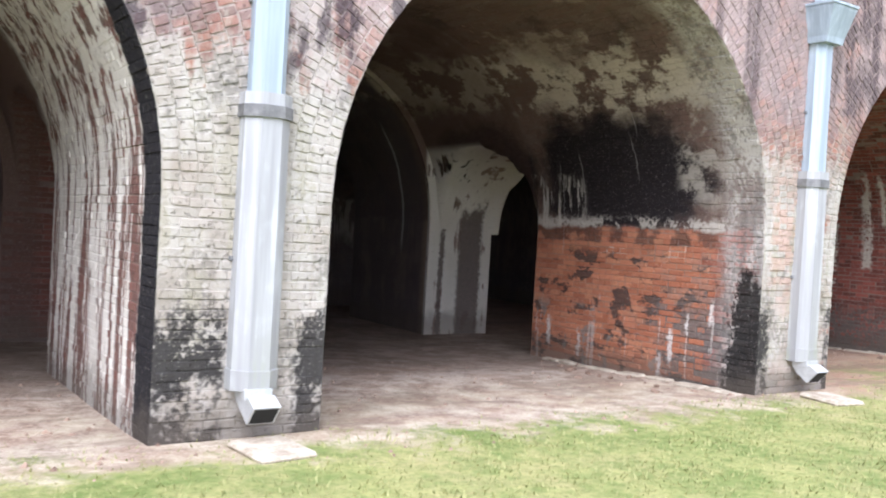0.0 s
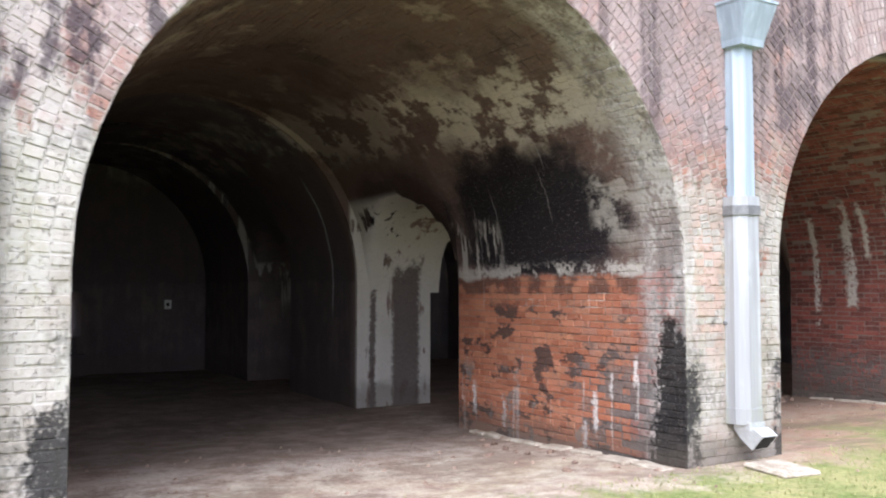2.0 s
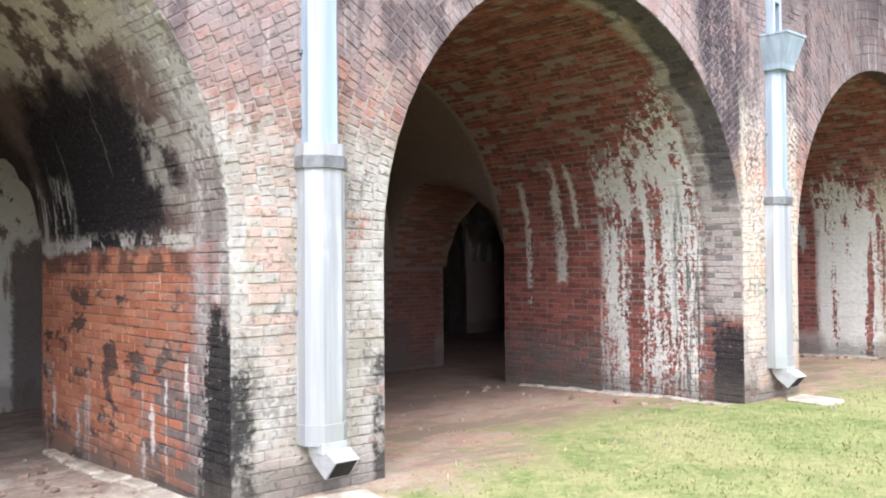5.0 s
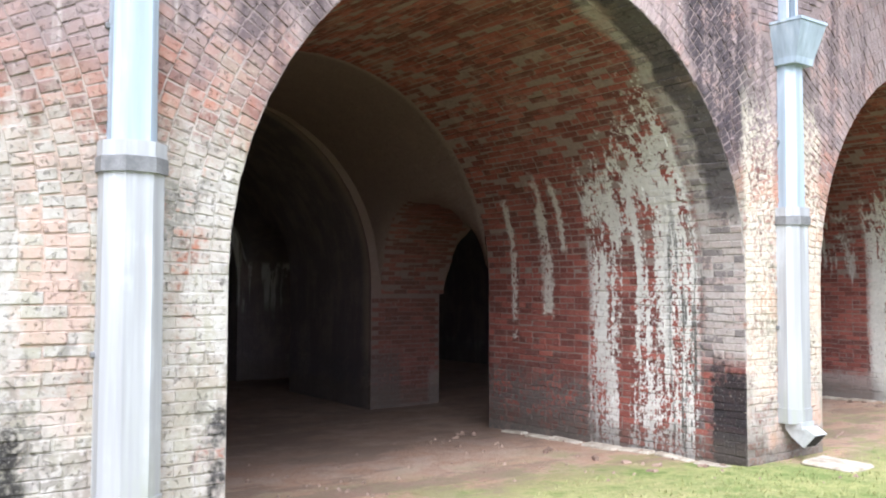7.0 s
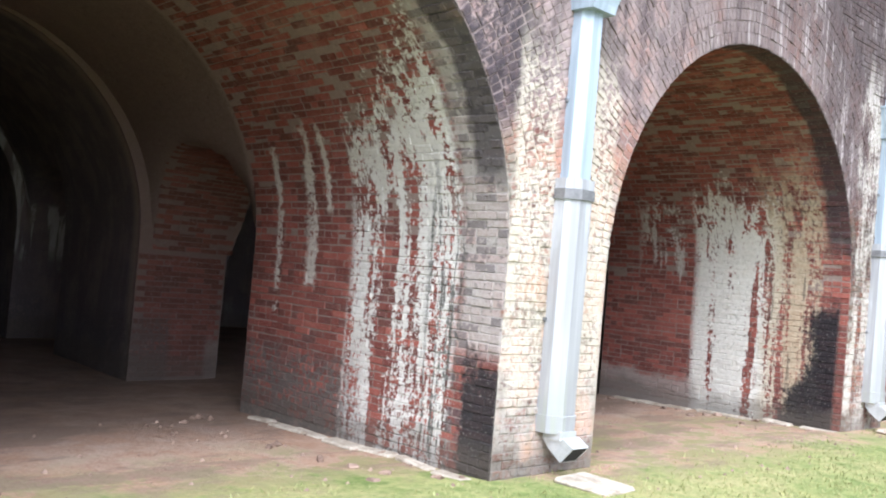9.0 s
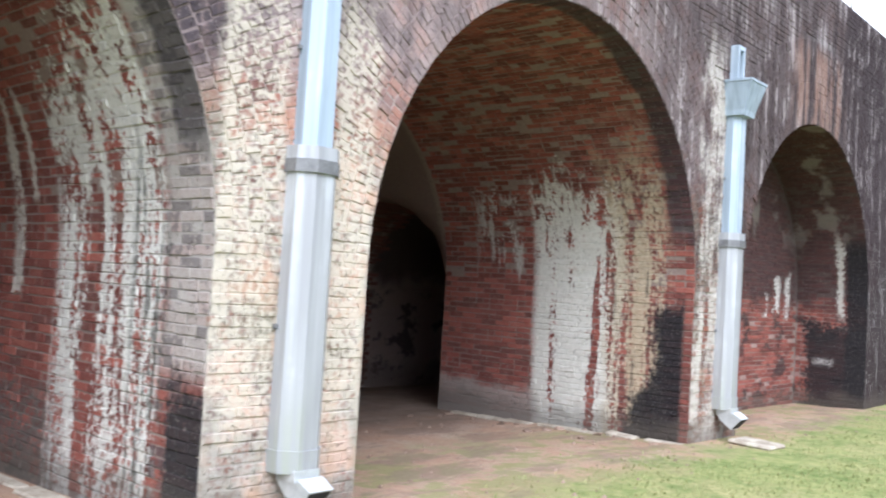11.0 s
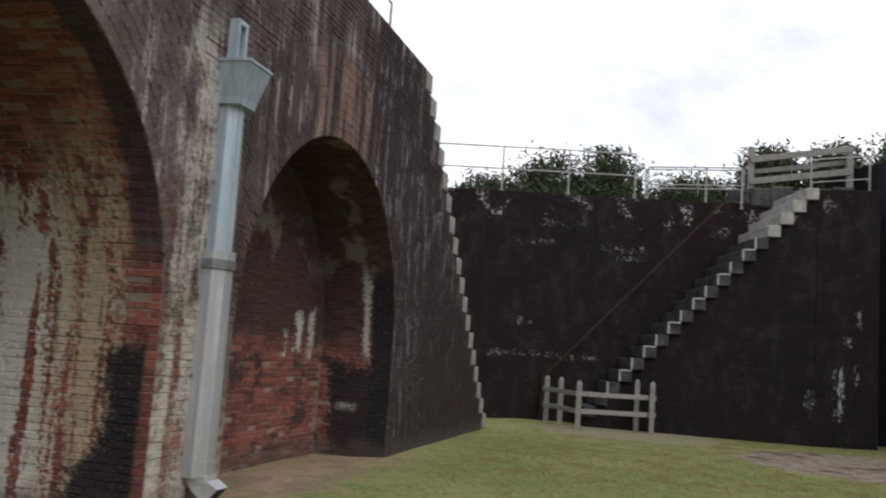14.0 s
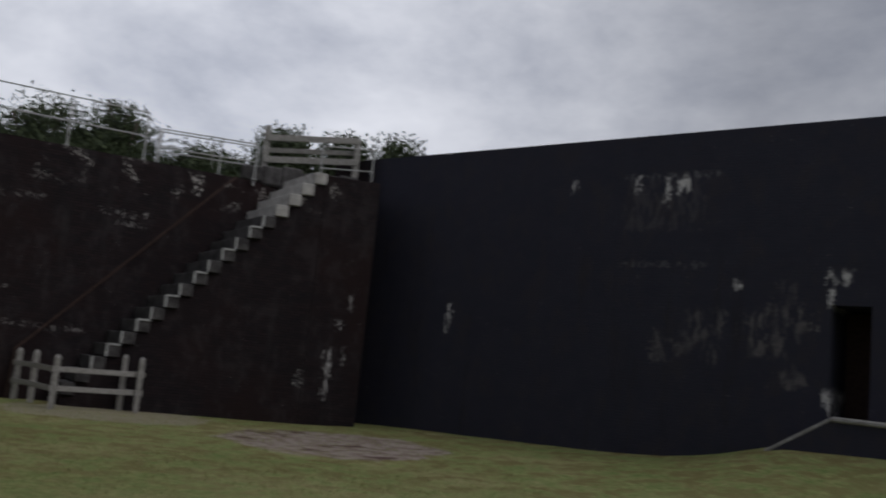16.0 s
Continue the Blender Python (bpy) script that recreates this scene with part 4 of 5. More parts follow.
# ---- the far walls and the stairs ----
def slab_wall(name, pts, top, depth, label, cap=0.0):
    """A straight wall from pts[0] to pts[1], thickness behind it (to the right of the run)."""
    (ax, ay), (bx, by) = pts
    d = Vector((bx - ax, by - ay, 0)).normalized()
    n = Vector((-d.y, d.x, 0)) * depth
    bm = bmesh.new()
    low = [Vector((ax, ay, -0.5)), Vector((bx, by, -0.5)), Vector((bx, by, -0.5)) + n, Vector((ax, ay, -0.5)) + n]
    loft([[tuple(v) for v in low], [(v.x, v.y, top) for v in low]], bm)
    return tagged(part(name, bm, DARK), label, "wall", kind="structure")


BW0, BW1 = (26.8, 6.0), (29.9, -8.8)
slab_wall("wall_back", (BW1, BW0), 5.95, -6.0, "black weathered brick rampart wall with salt spots")
W3 = Matrix.Translation((29.5, -8.6, 0)) @ Matrix.Rotation(math.atan2(-0.6, -0.8), 4, "Z")   # x along the wall, +y behind it


def flank_wall():
    """The tall wall, with one dark doorway high above the turf."""
    bm = bmesh.new()
    for x0, x1, z0, z1, back in ((-1.5, 11.9, -0.6, 7.1, 4), (11.9, 12.6, -0.6, 1.35, 4), (11.9, 12.6, 3.5, 7.1, 4), (12.6, 26, -0.6, 7.1, 4)):
        box((x1 - x0, back, z1 - z0), ((x0 + x1) / 2, back / 2, (z0 + z1) / 2), bm=bm)
    box((0.7, 0.2, 2.4), (12.25, 2.0, 2.4), bm=bm)
    bmesh.ops.transform(bm, matrix=W3, verts=bm.verts)
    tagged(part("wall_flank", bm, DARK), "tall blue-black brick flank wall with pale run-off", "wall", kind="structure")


flank_wall()


# end of the arcade: a stair descends along the front; each step is a granite block
STEPS = 18
RISE, GOING = TOP / STEPS, (24.1 - END) / STEPS
bm = bmesh.new()
for k in range(STEPS):
    a = END + GOING * k
    h = TOP - RISE * (k + 1)
    box((GOING, 1.4, h + 0.4), (a + GOING / 2, 0.7, (h - 0.4) / 2), bm=bm)
tagged(part("wall_stair_flank", bm, JOINTS["front"]), "black brick flank under the descending stair", "wall", kind="structure")
step_mesh = None
for k in range(STEPS):
    a = END + GOING * k
    ob = part("granite_step", box((GOING * 0.9, 1.44, RISE * 0.94), (0, 0, 0), 0.015), GRANITE) if step_mesh is None else new("granite_step", step_mesh)
    step_mesh = ob.data
    ob.location = (a + GOING * 0.45, 0.7, TOP - RISE * (k + 1) + RISE * 0.5)
    tagged(ob, "worn grey granite step block of the steep stair", "step", "steps at the arcade end")

# the far stair climbs along the back wall; its steps run askew to its face
STAIR_X, STAIR_Y0, STAIR_Z0 = 27.3, -1.77, 0.226
N2, R2, G2, SKEW = 19, 0.306, 0.277, 0.30
ASKEW = Matrix(((1, 0, 0, 0), (SKEW, 1, 0, -SKEW * STAIR_X), (0, 0, 1, 0), (0, 0, 0, 1)))
bm = bmesh.new()
for k in range(N2):
    y, h = STAIR_Y0 - G2 * k, STAIR_Z0 + R2 * k
    box((2.1, G2, h + 0.5), (STAIR_X + 1.09, y - G2 / 2, (h - 0.5) / 2), bm=bm)
bmesh.ops.transform(bm, matrix=ASKEW, verts=bm.verts)
box((2.1, 1.35, 6.0 + 0.5), (STAIR_X + 1.09, STAIR_Y0 - G2 * N2 - 0.675, (6.0 - 0.5) / 2), bm=bm)
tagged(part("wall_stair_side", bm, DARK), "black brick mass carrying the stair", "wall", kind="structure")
STEP_LOOKS = {}
for k in range(N2):
    mat = GRANITE_PALE if k > 14 else GRANITE_DARK
    if mat.name not in STEP_LOOKS:
        bm = box((2.12, G2 * 1.06, R2 * 0.93), (1.05, 0, 0), 0.014)
        bmesh.ops.transform(bm, matrix=Matrix(((1, 0, 0, 0), (SKEW, 1, 0, 0), (0, 0, 1, 0), (0, 0, 0, 1))), verts=bm.verts)
        ob = part("stone_step", bm, mat)
        STEP_LOOKS[mat.name] = ob.data
    else:
        ob = new("stone_step", STEP_LOOKS[mat.name])
    ob.location = (STAIR_X - 0.03 - 0.03 * (k % 3 == 1), STAIR_Y0 - G2 * (k + 0.5), STAIR_Z0 + R2 * (k + 0.5))
    tagged(ob, "rough stone step, pale at its edge" if mat is GRANITE_PALE else "soot-dark rough stone step", "step", "steps of the far stair")
    if mat is GRANITE_DARK and k > 1:
        # lime-whitened arris at the open end of the step
        bm = box((0.03, 0.05, R2 * 0.9), (-0.02, G2 * 0.5, 0), 0.006)
        if k % 2:
            box((0.03, G2, 0.045), (-0.02, 0, R2 * 0.44), 0.006, bm=bm)
        part("pale_edge", bm, RAIL, ob, "lime-whitened edge")


# ---- drains ----
def section(w, front, d, z, y0=0.0):
    """Plan of a drain box against the wall: chamfered at its front corners."""
    return [(-w / 2, y0, z), (-w / 2, -d * 0.55, z), (-front / 2, -d, z), (front / 2, -d, z), (w / 2, -d * 0.55, z), (w / 2, y0, z)]


def downspout():
    ob = empty("downspout", (0, 0, 0), "tall grey sheet-metal drain box with strap and spout", "downspout", "drains on the piers")
    part("lower_box", loft([section(0.32, 0.14, 0.19, 0.46), section(0.31, 0.14, 0.185, 2.13)]), ZINC_BOX, ob)
    part("strap", loft([section(0.345, 0.155, 0.205, 2.13), section(0.345, 0.155, 0.205, 2.21)]), ZINC_BAND, ob, "dark lead strap")
    part("collar", loft([section(0.33, 0.148, 0.197, 2.21), section(0.33, 0.148, 0.197, 2.29)]), ZINC_BOX, ob)
    part("base_collar", loft([section(0.325, 0.145, 0.195, 0.34), section(0.335, 0.15, 0.2, 0.475)]), ZINC_BOX, ob)
    part("upper_pipe", loft([section(0.235, 0.12, 0.16, 2.28), section(0.225, 0.115, 0.155, 3.64)]), ZINC_PIPE, ob, "blue-grey painted pipe")
    head = part("conductor_head", loft([section(0.30, 0.28, 0.21, 3.60), section(0.31, 0.29, 0.22, 3.66), section(0.43, 0.40, 0.30, 3.93), section(0.45, 0.42, 0.31, 3.98)]), ZINC_PIPE, ob, "flared blue-grey rainwater head")
    part("head_rim", loft([section(0.46, 0.43, 0.318, 3.965), section(0.46, 0.43, 0.318, 3.99)]), ZINC_PIPE, head)
    bm = box((0.035, 0.10, 0.40), (-0.07, -0.05, 4.17), 0.004)
    box((0.035, 0.10, 0.40), (0.07, -0.05, 4.17), 0.004, bm=bm)
    box((0.175, 0.10, 0.05), (0, -0.05, 4.385), 0.004, bm=bm)
    part("outlet_frame", bm, ZINC_PIPE, ob)
    # near-black block in place of the shade inside the outlet
    part("outlet_slot", box((0.10, 0.03, 0.38), (0, -0.02, 4.16)), OPENING_SHADE, ob, "near-black block painting the outlet slot's shade")
    # the kicked-out spout: a square elbow; a near-black plate paints its mouth's shade
    ring = [(-0.095, 0), (0.095, 0), (0.095, 0.17), (-0.095, 0.17)]
    stations = [((0, -0.03, 0.36), 0), ((0, -0.03, 0.29), 0), ((0.01, -0.08, 0.22), 35), ((0.02, -0.20, 0.13), 48)]
    sections = []
    for at, tip in stations:
        m = Matrix.Translation(at) @ Matrix.Rotation(radians(-tip), 4, "X")
        sections.append([tuple(m @ Vector((a, -b, 0))) for a, b in ring])
    boot = part("spout", loft(sections), ZINC_BOOT, ob, "bright galvanised spout")
    m = Matrix.Translation(stations[-1][0]) @ Matrix.Rotation(radians(-48), 4, "X")
    part("spout_mouth", loft([[tuple(m @ Vector((a * 0.86, -0.085 - (b - 0.085) * 0.86, -0.003))) for a, b in ring],
                              [tuple(m @ Vector((a * 0.86, -0.085 - (b - 0.085) * 0.86, 0.012))) for a, b in ring]]), OPENING_SHADE, boot)
    for z in (1.2, 2.9):
        part("wall_clip", box((0.36 if z < 2 else 0.275, 0.03, 0.03), (0, -0.012, z), 0.004), ZINC_BAND, ob)
    return ob


first = downspout()
first.location = (-6.02, 0, 0)
for x in (-0.03, 5.96, 12.02):
    copy_thing(first, pose(x, 0, 0))
tagged(bpy.data.objects["downspout.002"], "grey sheet-metal drain box tinged green with algae")

slab = part("splash_slab", box((0.40, 0.48, 0.05), (0, 0, 0), 0.02), CONCRETE)
tagged(slab, "worn pale concrete splash slab under the spout", "slab", "slabs under the drains")
slab.matrix_world = pose(-6.0, -0.42, 0.012, 1, 0, 6)
for x, turn in ((-0.05, -8), (6.0, 5), (12.05, -4)):
    copy_thing(slab, pose(x, -0.45, 0.01, 2, 0, turn))

# kerb stones on the ground along the vault walls
random.seed(5)
for cx in (-0.72, 5.28, 11.28):
    for k in range(7):
        y = 0.25 + k * 0.46 + random.uniform(-0.05, 0.05)
        ob = part("edge_stone", box((random.uniform(0.10, 0.2), random.uniform(0.3, 0.44), 0.06), (0, 0, 0), 0.015), CONCRETE)
        ob.matrix_world = pose(cx - random.uniform(0.02, 0.08), y, ground_z(cx, y) - 0.006, random.uniform(-3, 3), random.uniform(-3, 3), random.uniform(-6, 6))
        tagged(ob, "flat worn mortar-caked stone in sandy earth", "stone", "stones along the vault walls")


# ---- railings ----
def railing(points, height, label, group, at=None):
    """Posts at the points, two rails between them."""
    base = points[0]
    ob = empty("railing", base, label, "railing", group)
    inv = Matrix.Translation(Vector(base)).inverted()
    for p in points:
        q = inv @ Vector(p)
        part("post", tube([q - Vector((0, 0, 0.15)), q + Vector((0, 0, height))], 0.022), RAIL, ob)
        part("base_plate", box((0.12, 0.12, 0.02), q + Vector((0, 0, 0.01)), 0.004), RAIL, ob)
    for f in (0.5, 1.0):
        part("rail", tube([inv @ Vector(p) + Vector((0, 0, height * f)) for p in points], 0.018), RAIL, ob)
    return ob


railing([(27.24 + 0.36 * k, 4.2 - 1.72 * k, 5.96) for k in range(5)], 1.2, "pale two-rail pipe railing on the rampart wall", "rampart railings")
railing([(29.9, -2.9, 5.96), (29.9, -4.3, 5.96), (29.9, -5.5, 5.96)], 1.05, "pale pipe railing set back on the rampart", "rampart railings")
railing([(29.1, -3.0, 5.95), (29.1, -4.5, 5.95), (29.1, -5.4, 5.95)], 0.95, "pale pipe railing above the stair well", "rampart railings")
railing([(29.2, -7.1, 5.96), (29.3, -8.5, 6.1), (31.2, -8.5, 6.1)], 1.2, "pale pipe railing beside the stair landing", "rampart railings")
railing([(x, 0.45, TOP) for x in (8.7, 10.9, 13.1, 15.3, 17.4)], 0.85, "thin two-rail railing on the arcade roof", "roof railings")


def barrier():
    ob = empty("wooden_barrier", (29.75, -5.65, 5.96), "weathered white timber barrier above the stair", "barrier")
    for y in (0, -2.45):
        part("post", box((0.14, 0.16, 1.7), (0, y, 0.8), 0.01), TIMBER, ob)
    for z in (0.85, 1.45):
        part("board", box((0.05, 2.5, 0.17), (-0.09, -1.22, z), 0.008, Matrix.Rotation(radians(-7), 4, "X")), TIMBER, ob)
    part("back_board", box((0.05, 2.5, 0.13), (0.12, -1.22, 1.15), 0.008, Matrix.Rotation(radians(-7), 4, "X")), TIMBER, ob)


barrier()
bm = bmesh.new()
for k in range(7):
    box((0.5, 0.55, 0.42 + 0.1 * (k % 3)), (0, -0.5 * k, 0.2), 0.05, Matrix.Rotation(radians(7 * (k % 3) - 7), 4, "Z"), bm)
ob = part("landing_ledge", bm, GRANITE_DARK)
ob.location = (29.45, -5.35, 5.95)
tagged(ob, "rough dark stone ledge at the stair landing", "ledge", kind="structure")


# ---- fence at the stair's foot ----
def post_fence():
    pts = [(28.0, -0.74, 1.16), (27.45, -1.17, 1.16), (26.1, -1.77, 1.13), (26.9, -3.41, 1.22), (27.18, -3.04, 1.24)]
    ob = empty("post_fence", (26.3, -1.75, 0), "white-painted timber post and rail fence before the stair", "fence")
    for x, y, h in pts:
        g = ground_z(x, y)
        part("post", loft([[(x - 26.3 + a * 0.055 * s, y + 1.75 + b * 0.055 * s, z) for a, b in ((-1, -1), (1, -1), (1, 1), (-1, 1))]
                           for z, s in ((g - 0.1, 1.0), (h - 0.06, 1.0), (h, 0.25))]), TIMBER, ob)
    for a, b in zip(pts, pts[1:]):
        for z in (0.42, 0.82):
            p, q = Vector((a[0], a[1], z)), Vector((b[0], b[1], z))
            mid, d = (p + q) / 2 - Vector((26.3, -1.75, 0)), q - p
            turn = Matrix.Rotation(math.atan2(d.y, d.x), 4, "Z")
            out = turn @ Vector((0, 0.075, 0)) * (-1 if a[1] > -1.8 and b[1] < -2 else 1)
            part("rail", box((d.length + 0.1, 0.035, 0.11), mid - out, 0.006, turn), TIMBER, ob)


post_fence()
ob = part("stair_handrail", tube([(28.0, -0.58, -0.05), (28.0, -0.62, 1.12), (28.75, -4.78, 5.72), (28.85, -4.95, 5.9)], 0.03), RUST)
tagged(ob, "long rusty iron handrail rising along the stair", "handrail")

# a low dark ramp wall with pale coping leads up to the doorway
bm = loft([[tuple(W3 @ Vector((s, y, z))) for s, z in ((11.0, 0.2), (11.0, 0.66), (12.12, 1.36), (16.0, 1.30), (16.0, 0.2))] for y in (0.0, -0.7)])
tagged(part("ramp_wall", bm, DARK), "low black brick ramp wall below the doorway", "wall", kind="structure")
ob = part("ramp_kerb", box((1.36, 0.72, 0.07), (0, 0, 0), 0.02), GRANITE)
ob.matrix_world = W3 @ pose(11.57, -0.35, 1.045, 0, -32, 0)
tagged(ob, "sloping grey stone coping leading up the ramp", "kerb")
for s in (12.75, 14.05, 15.35):
    ob = part("threshold_slab", box((1.26, 0.76, 0.09), (0, 0, 0), 0.025), GRANITE)
    ob.matrix_world = W3 @ pose(s, -0.37, 1.40 - 0.0155 * (s - 12.12), 0, 0.9, 0)
    tagged(ob, "grey stone slab on the ramp below the doorway", "slab", "slabs below the doorway")
tagged(part("door_1", box((0.69, 0.06, 2.1), (0, 0, 0), 0.01), RUST), "dark iron-grey door deep in the flank wall", "door", kind="structure").matrix_world = W3 @ pose(12.25, 1.2, 2.42)


# ---- small signs deep in the casemates ----
def wall_sign(x):
    ob = empty("wall_sign", (x, REAR - 0.03, 1.2), "small white notice with dark figure on rear wall", "sign", "notices in the casemates")
    part("plate", box((0.14, 0.02, 0.19), (0, 0, 0), 0.004), SIGN, ob)
    part("mark", box((0.06, 0.006, 0.07), (0, -0.012, 0.0)), SIGN_INK, ob)


for c in (-3.065, 2.935):
    wall_sign(c + 1.48)


# ---- shrubs on the rampart ----
def shrub(at, size, seed, lean=0.0):
    rng = random.Random(seed)
    ob = empty("shrub", at, "dense dark green windswept coastal shrub", "shrub", "shrubs on the rampart")
    bm = bmesh.new()
    tips = []
    for k in range(7):
        a, r = rng.uniform(0, 6.28), rng.uniform(0.2, 0.85)
        tip = Vector((math.cos(a) * size[0] * r, math.sin(a) * size[1] * r, size[2] * rng.uniform(0.45, 0.9)))
        tube([(0, 0, -0.4), tuple(tip * 0.45 + Vector((rng.uniform(-.1, .1), 0, 0.1))), tuple(tip)], 0.05, 5, bm)
        tips.append(tip)
    part("trunk", bm, BARK, ob)
    verts, faces = [], []
    clumps = [(Vector((math.cos(a) * size[0] * r, math.sin(a) * size[1] * r, size[2] * h * math.sqrt(max(0.05, 1 - r * r * 0.8)))), rng.uniform(0.3, 0.55))
              for a, r, h in [(rng.uniform(0, 6.28), math.sqrt(rng.random()), rng.uniform(0.3, 0.9)) for _ in range(110)]]
    for c, s in clumps:
        for _ in range(120):
            p = c + Vector([max(-1.7, min(1.7, rng.gauss(0, 1))) * w for w in (s, s, s * 0.6)])
            u = Vector((rng.uniform(-1, 1), rng.uniform(-1, 1), rng.uniform(-1, 1))).normalized()
            v = u.orthogonal().normalized()
            l = rng.uniform(0.055, 0.12)
            i = len(verts)
            verts += [p - u * l, p + v * l * 0.45, p + u * l, p - v * l * 0.45]
            faces.append((i, i + 1, i + 2, i + 3))
    crown = new("crown", mesh_of("crown", verts, faces, LEAF))
    crown.parent = ob


for at, size, seed in (((37.6, 3.3, 5.9), (1.5, 1.4, 2.5), 1), ((38, 1.2, 5.9), (2.2, 1.5, 3.7), 2), ((38, -1.1, 5.9), (1.9, 1.2, 4.2), 3),
                       ((38, -4.2, 5.9), (1.5, 1.6, 2.7), 4), ((38, -6.8, 5.9), (1.5, 0.8, 4.3), 5), ((38.5, -9.1, 5.9), (1.4, 0.8, 4.7), 6),
                       ((38, -11.1, 6.2), (1.3, 0.7, 4.0), 7), ((37, -12.6, 6.2), (1.2, 0.7, 3.0), 8), ((37.5, 5.4, 5.9), (1.6, 1.4, 1.4), 9)):
    shrub(at, size, seed)
tagged(part("rampart_bank", box((60, 90, 5.6), (60, -20, 3.0), 0.5), EARTH), "broad earth rampart behind the walls", "rampart", kind="structure")
weed_v, weed_f = [], []
rng = random.Random(8)
for _ in range(450):
    y = rng.uniform(-8.6, 4.5)
    x = 28.12 - 0.2095 * y + rng.random() * 0.8
    h = rng.uniform(0.08, 0.32) * (0.5 + noise.noise((0, y * 0.8, 2)) ** 2 * 4)
    i = len(weed_v)
    weed_v += [(x - 0.02, y - 0.03, 5.94), (x + 0.02, y + 0.03, 5.94), (x + rng.uniform(-.1, .1), y + rng.uniform(-.1, .1), 5.95 + h)]
    weed_f.append((i, i + 1, i + 2))
tagged(new("wall_top_weeds", mesh_of("wall_top_weeds", weed_v, weed_f, LEAF)), "dry weeds along the wall top", "weeds", kind="stuff")

# ---- grass ----
rs = np.random.RandomState(3)
gv, gf = [], []
for _ in range(95000):
    x, y = rs.uniform(-10, 27), 1.1 - 5.6 * rs.random() ** 0.8
    if x > 12:
        y = -0.1 - 9.5 * rs.random()
    edge = -0.45 + 0.7 * noise.noise((x * 0.9, y * 0.9, 1.0)) + (1.0 if 2.4 < x < 5.2 else 0.0) + 0.45 * rs.randn()
    if y > 0 and abs(x - nearest_centre(x)) > HALF - 0.05 and x < 24.2:
        continue
    if (y > edge and x < 17.8) or noise.noise((x * 0.5, y * 0.5, 11.0)) > 0.42 or (x > 20 and rs.random() < 0.5):
        continue
    z = ground_z(x, y)
    h, a, w = rs.uniform(0.014, 0.04), rs.uniform(0, 6.28), rs.uniform(0.004, 0.009)
    i = len(gv)
    gv += [(x - w * math.cos(a), y - w * math.sin(a), z - 0.005), (x + w * math.cos(a), y + w * math.sin(a), z - 0.005),
           (x + rs.uniform(-.03, .03), y + rs.uniform(-.03, .03), z + h)]
    gf.append((i, i + 1, i + 2))
tagged(new("grass", mesh_of("grass", gv, gf, BLADE)), "short patchy green and straw grass blades", "grass", kind="stuff")

# loose brick bits and mortar crumbs under the vaults
rng = random.Random(4)
rv, rf = [], []
for _ in range(2400):
    x, y = rng.uniform(-11, 17), rng.uniform(-0.8, 3.3)
    z, s, a = ground_z(x, y), 0.007 + 0.03 * rng.random() ** 3, rng.uniform(0, 3.1)
    i = len(rv)
    ca, sa = math.cos(a) * s, math.sin(a) * s
    rv += [(x - ca, y - sa, z - 0.01), (x + sa, y - ca, z - 0.01), (x + ca, y + sa, z - 0.01), (x - sa, y + ca, z - 0.01), (x + s * 0.2, y, z + s * 0.7)]
    rf += [(i, i + 1, i + 4), (i + 1, i + 2, i + 4), (i + 2, i + 3, i + 4), (i + 3, i, i + 4)]
tagged(new("rubble", mesh_of("rubble", rv, rf, CRUMB)), "scattered mortar crumbs and pebbles on earth", "rubble", kind="stuff")

# broken brick ends lying along the vault walls
rng = random.Random(12)
for cx in (-0.72, 5.28, 11.28):
    for k in range(14):
        y = rng.uniform(0.1, 3.3)
        x = cx - rng.uniform(0.05, 0.9) ** 1.3
        bit = box((rng.uniform(0.04, 0.11), rng.uniform(0.04, 0.09), rng.uniform(0.025, 0.05)), (0, 0, 0), 0.012)
        for v in bit.verts:
            v.co += Vector((rng.uniform(-1, 1), rng.uniform(-1, 1), rng.uniform(-1, 1))) * 0.008
        ob = part("brick_fragment", bit, CRUMB)
        ob.matrix_world = pose(x, y, ground_z(x, y) + 0.008, rng.uniform(-12, 12), rng.uniform(-12, 12), rng.uniform(0, 180))
        tagged(ob, "broken dusty red brick end on trodden earth", "brick fragment", "brick ends along the vault walls")

# ---- bricks ----
COURSE, LONG = 0.066, 0.222


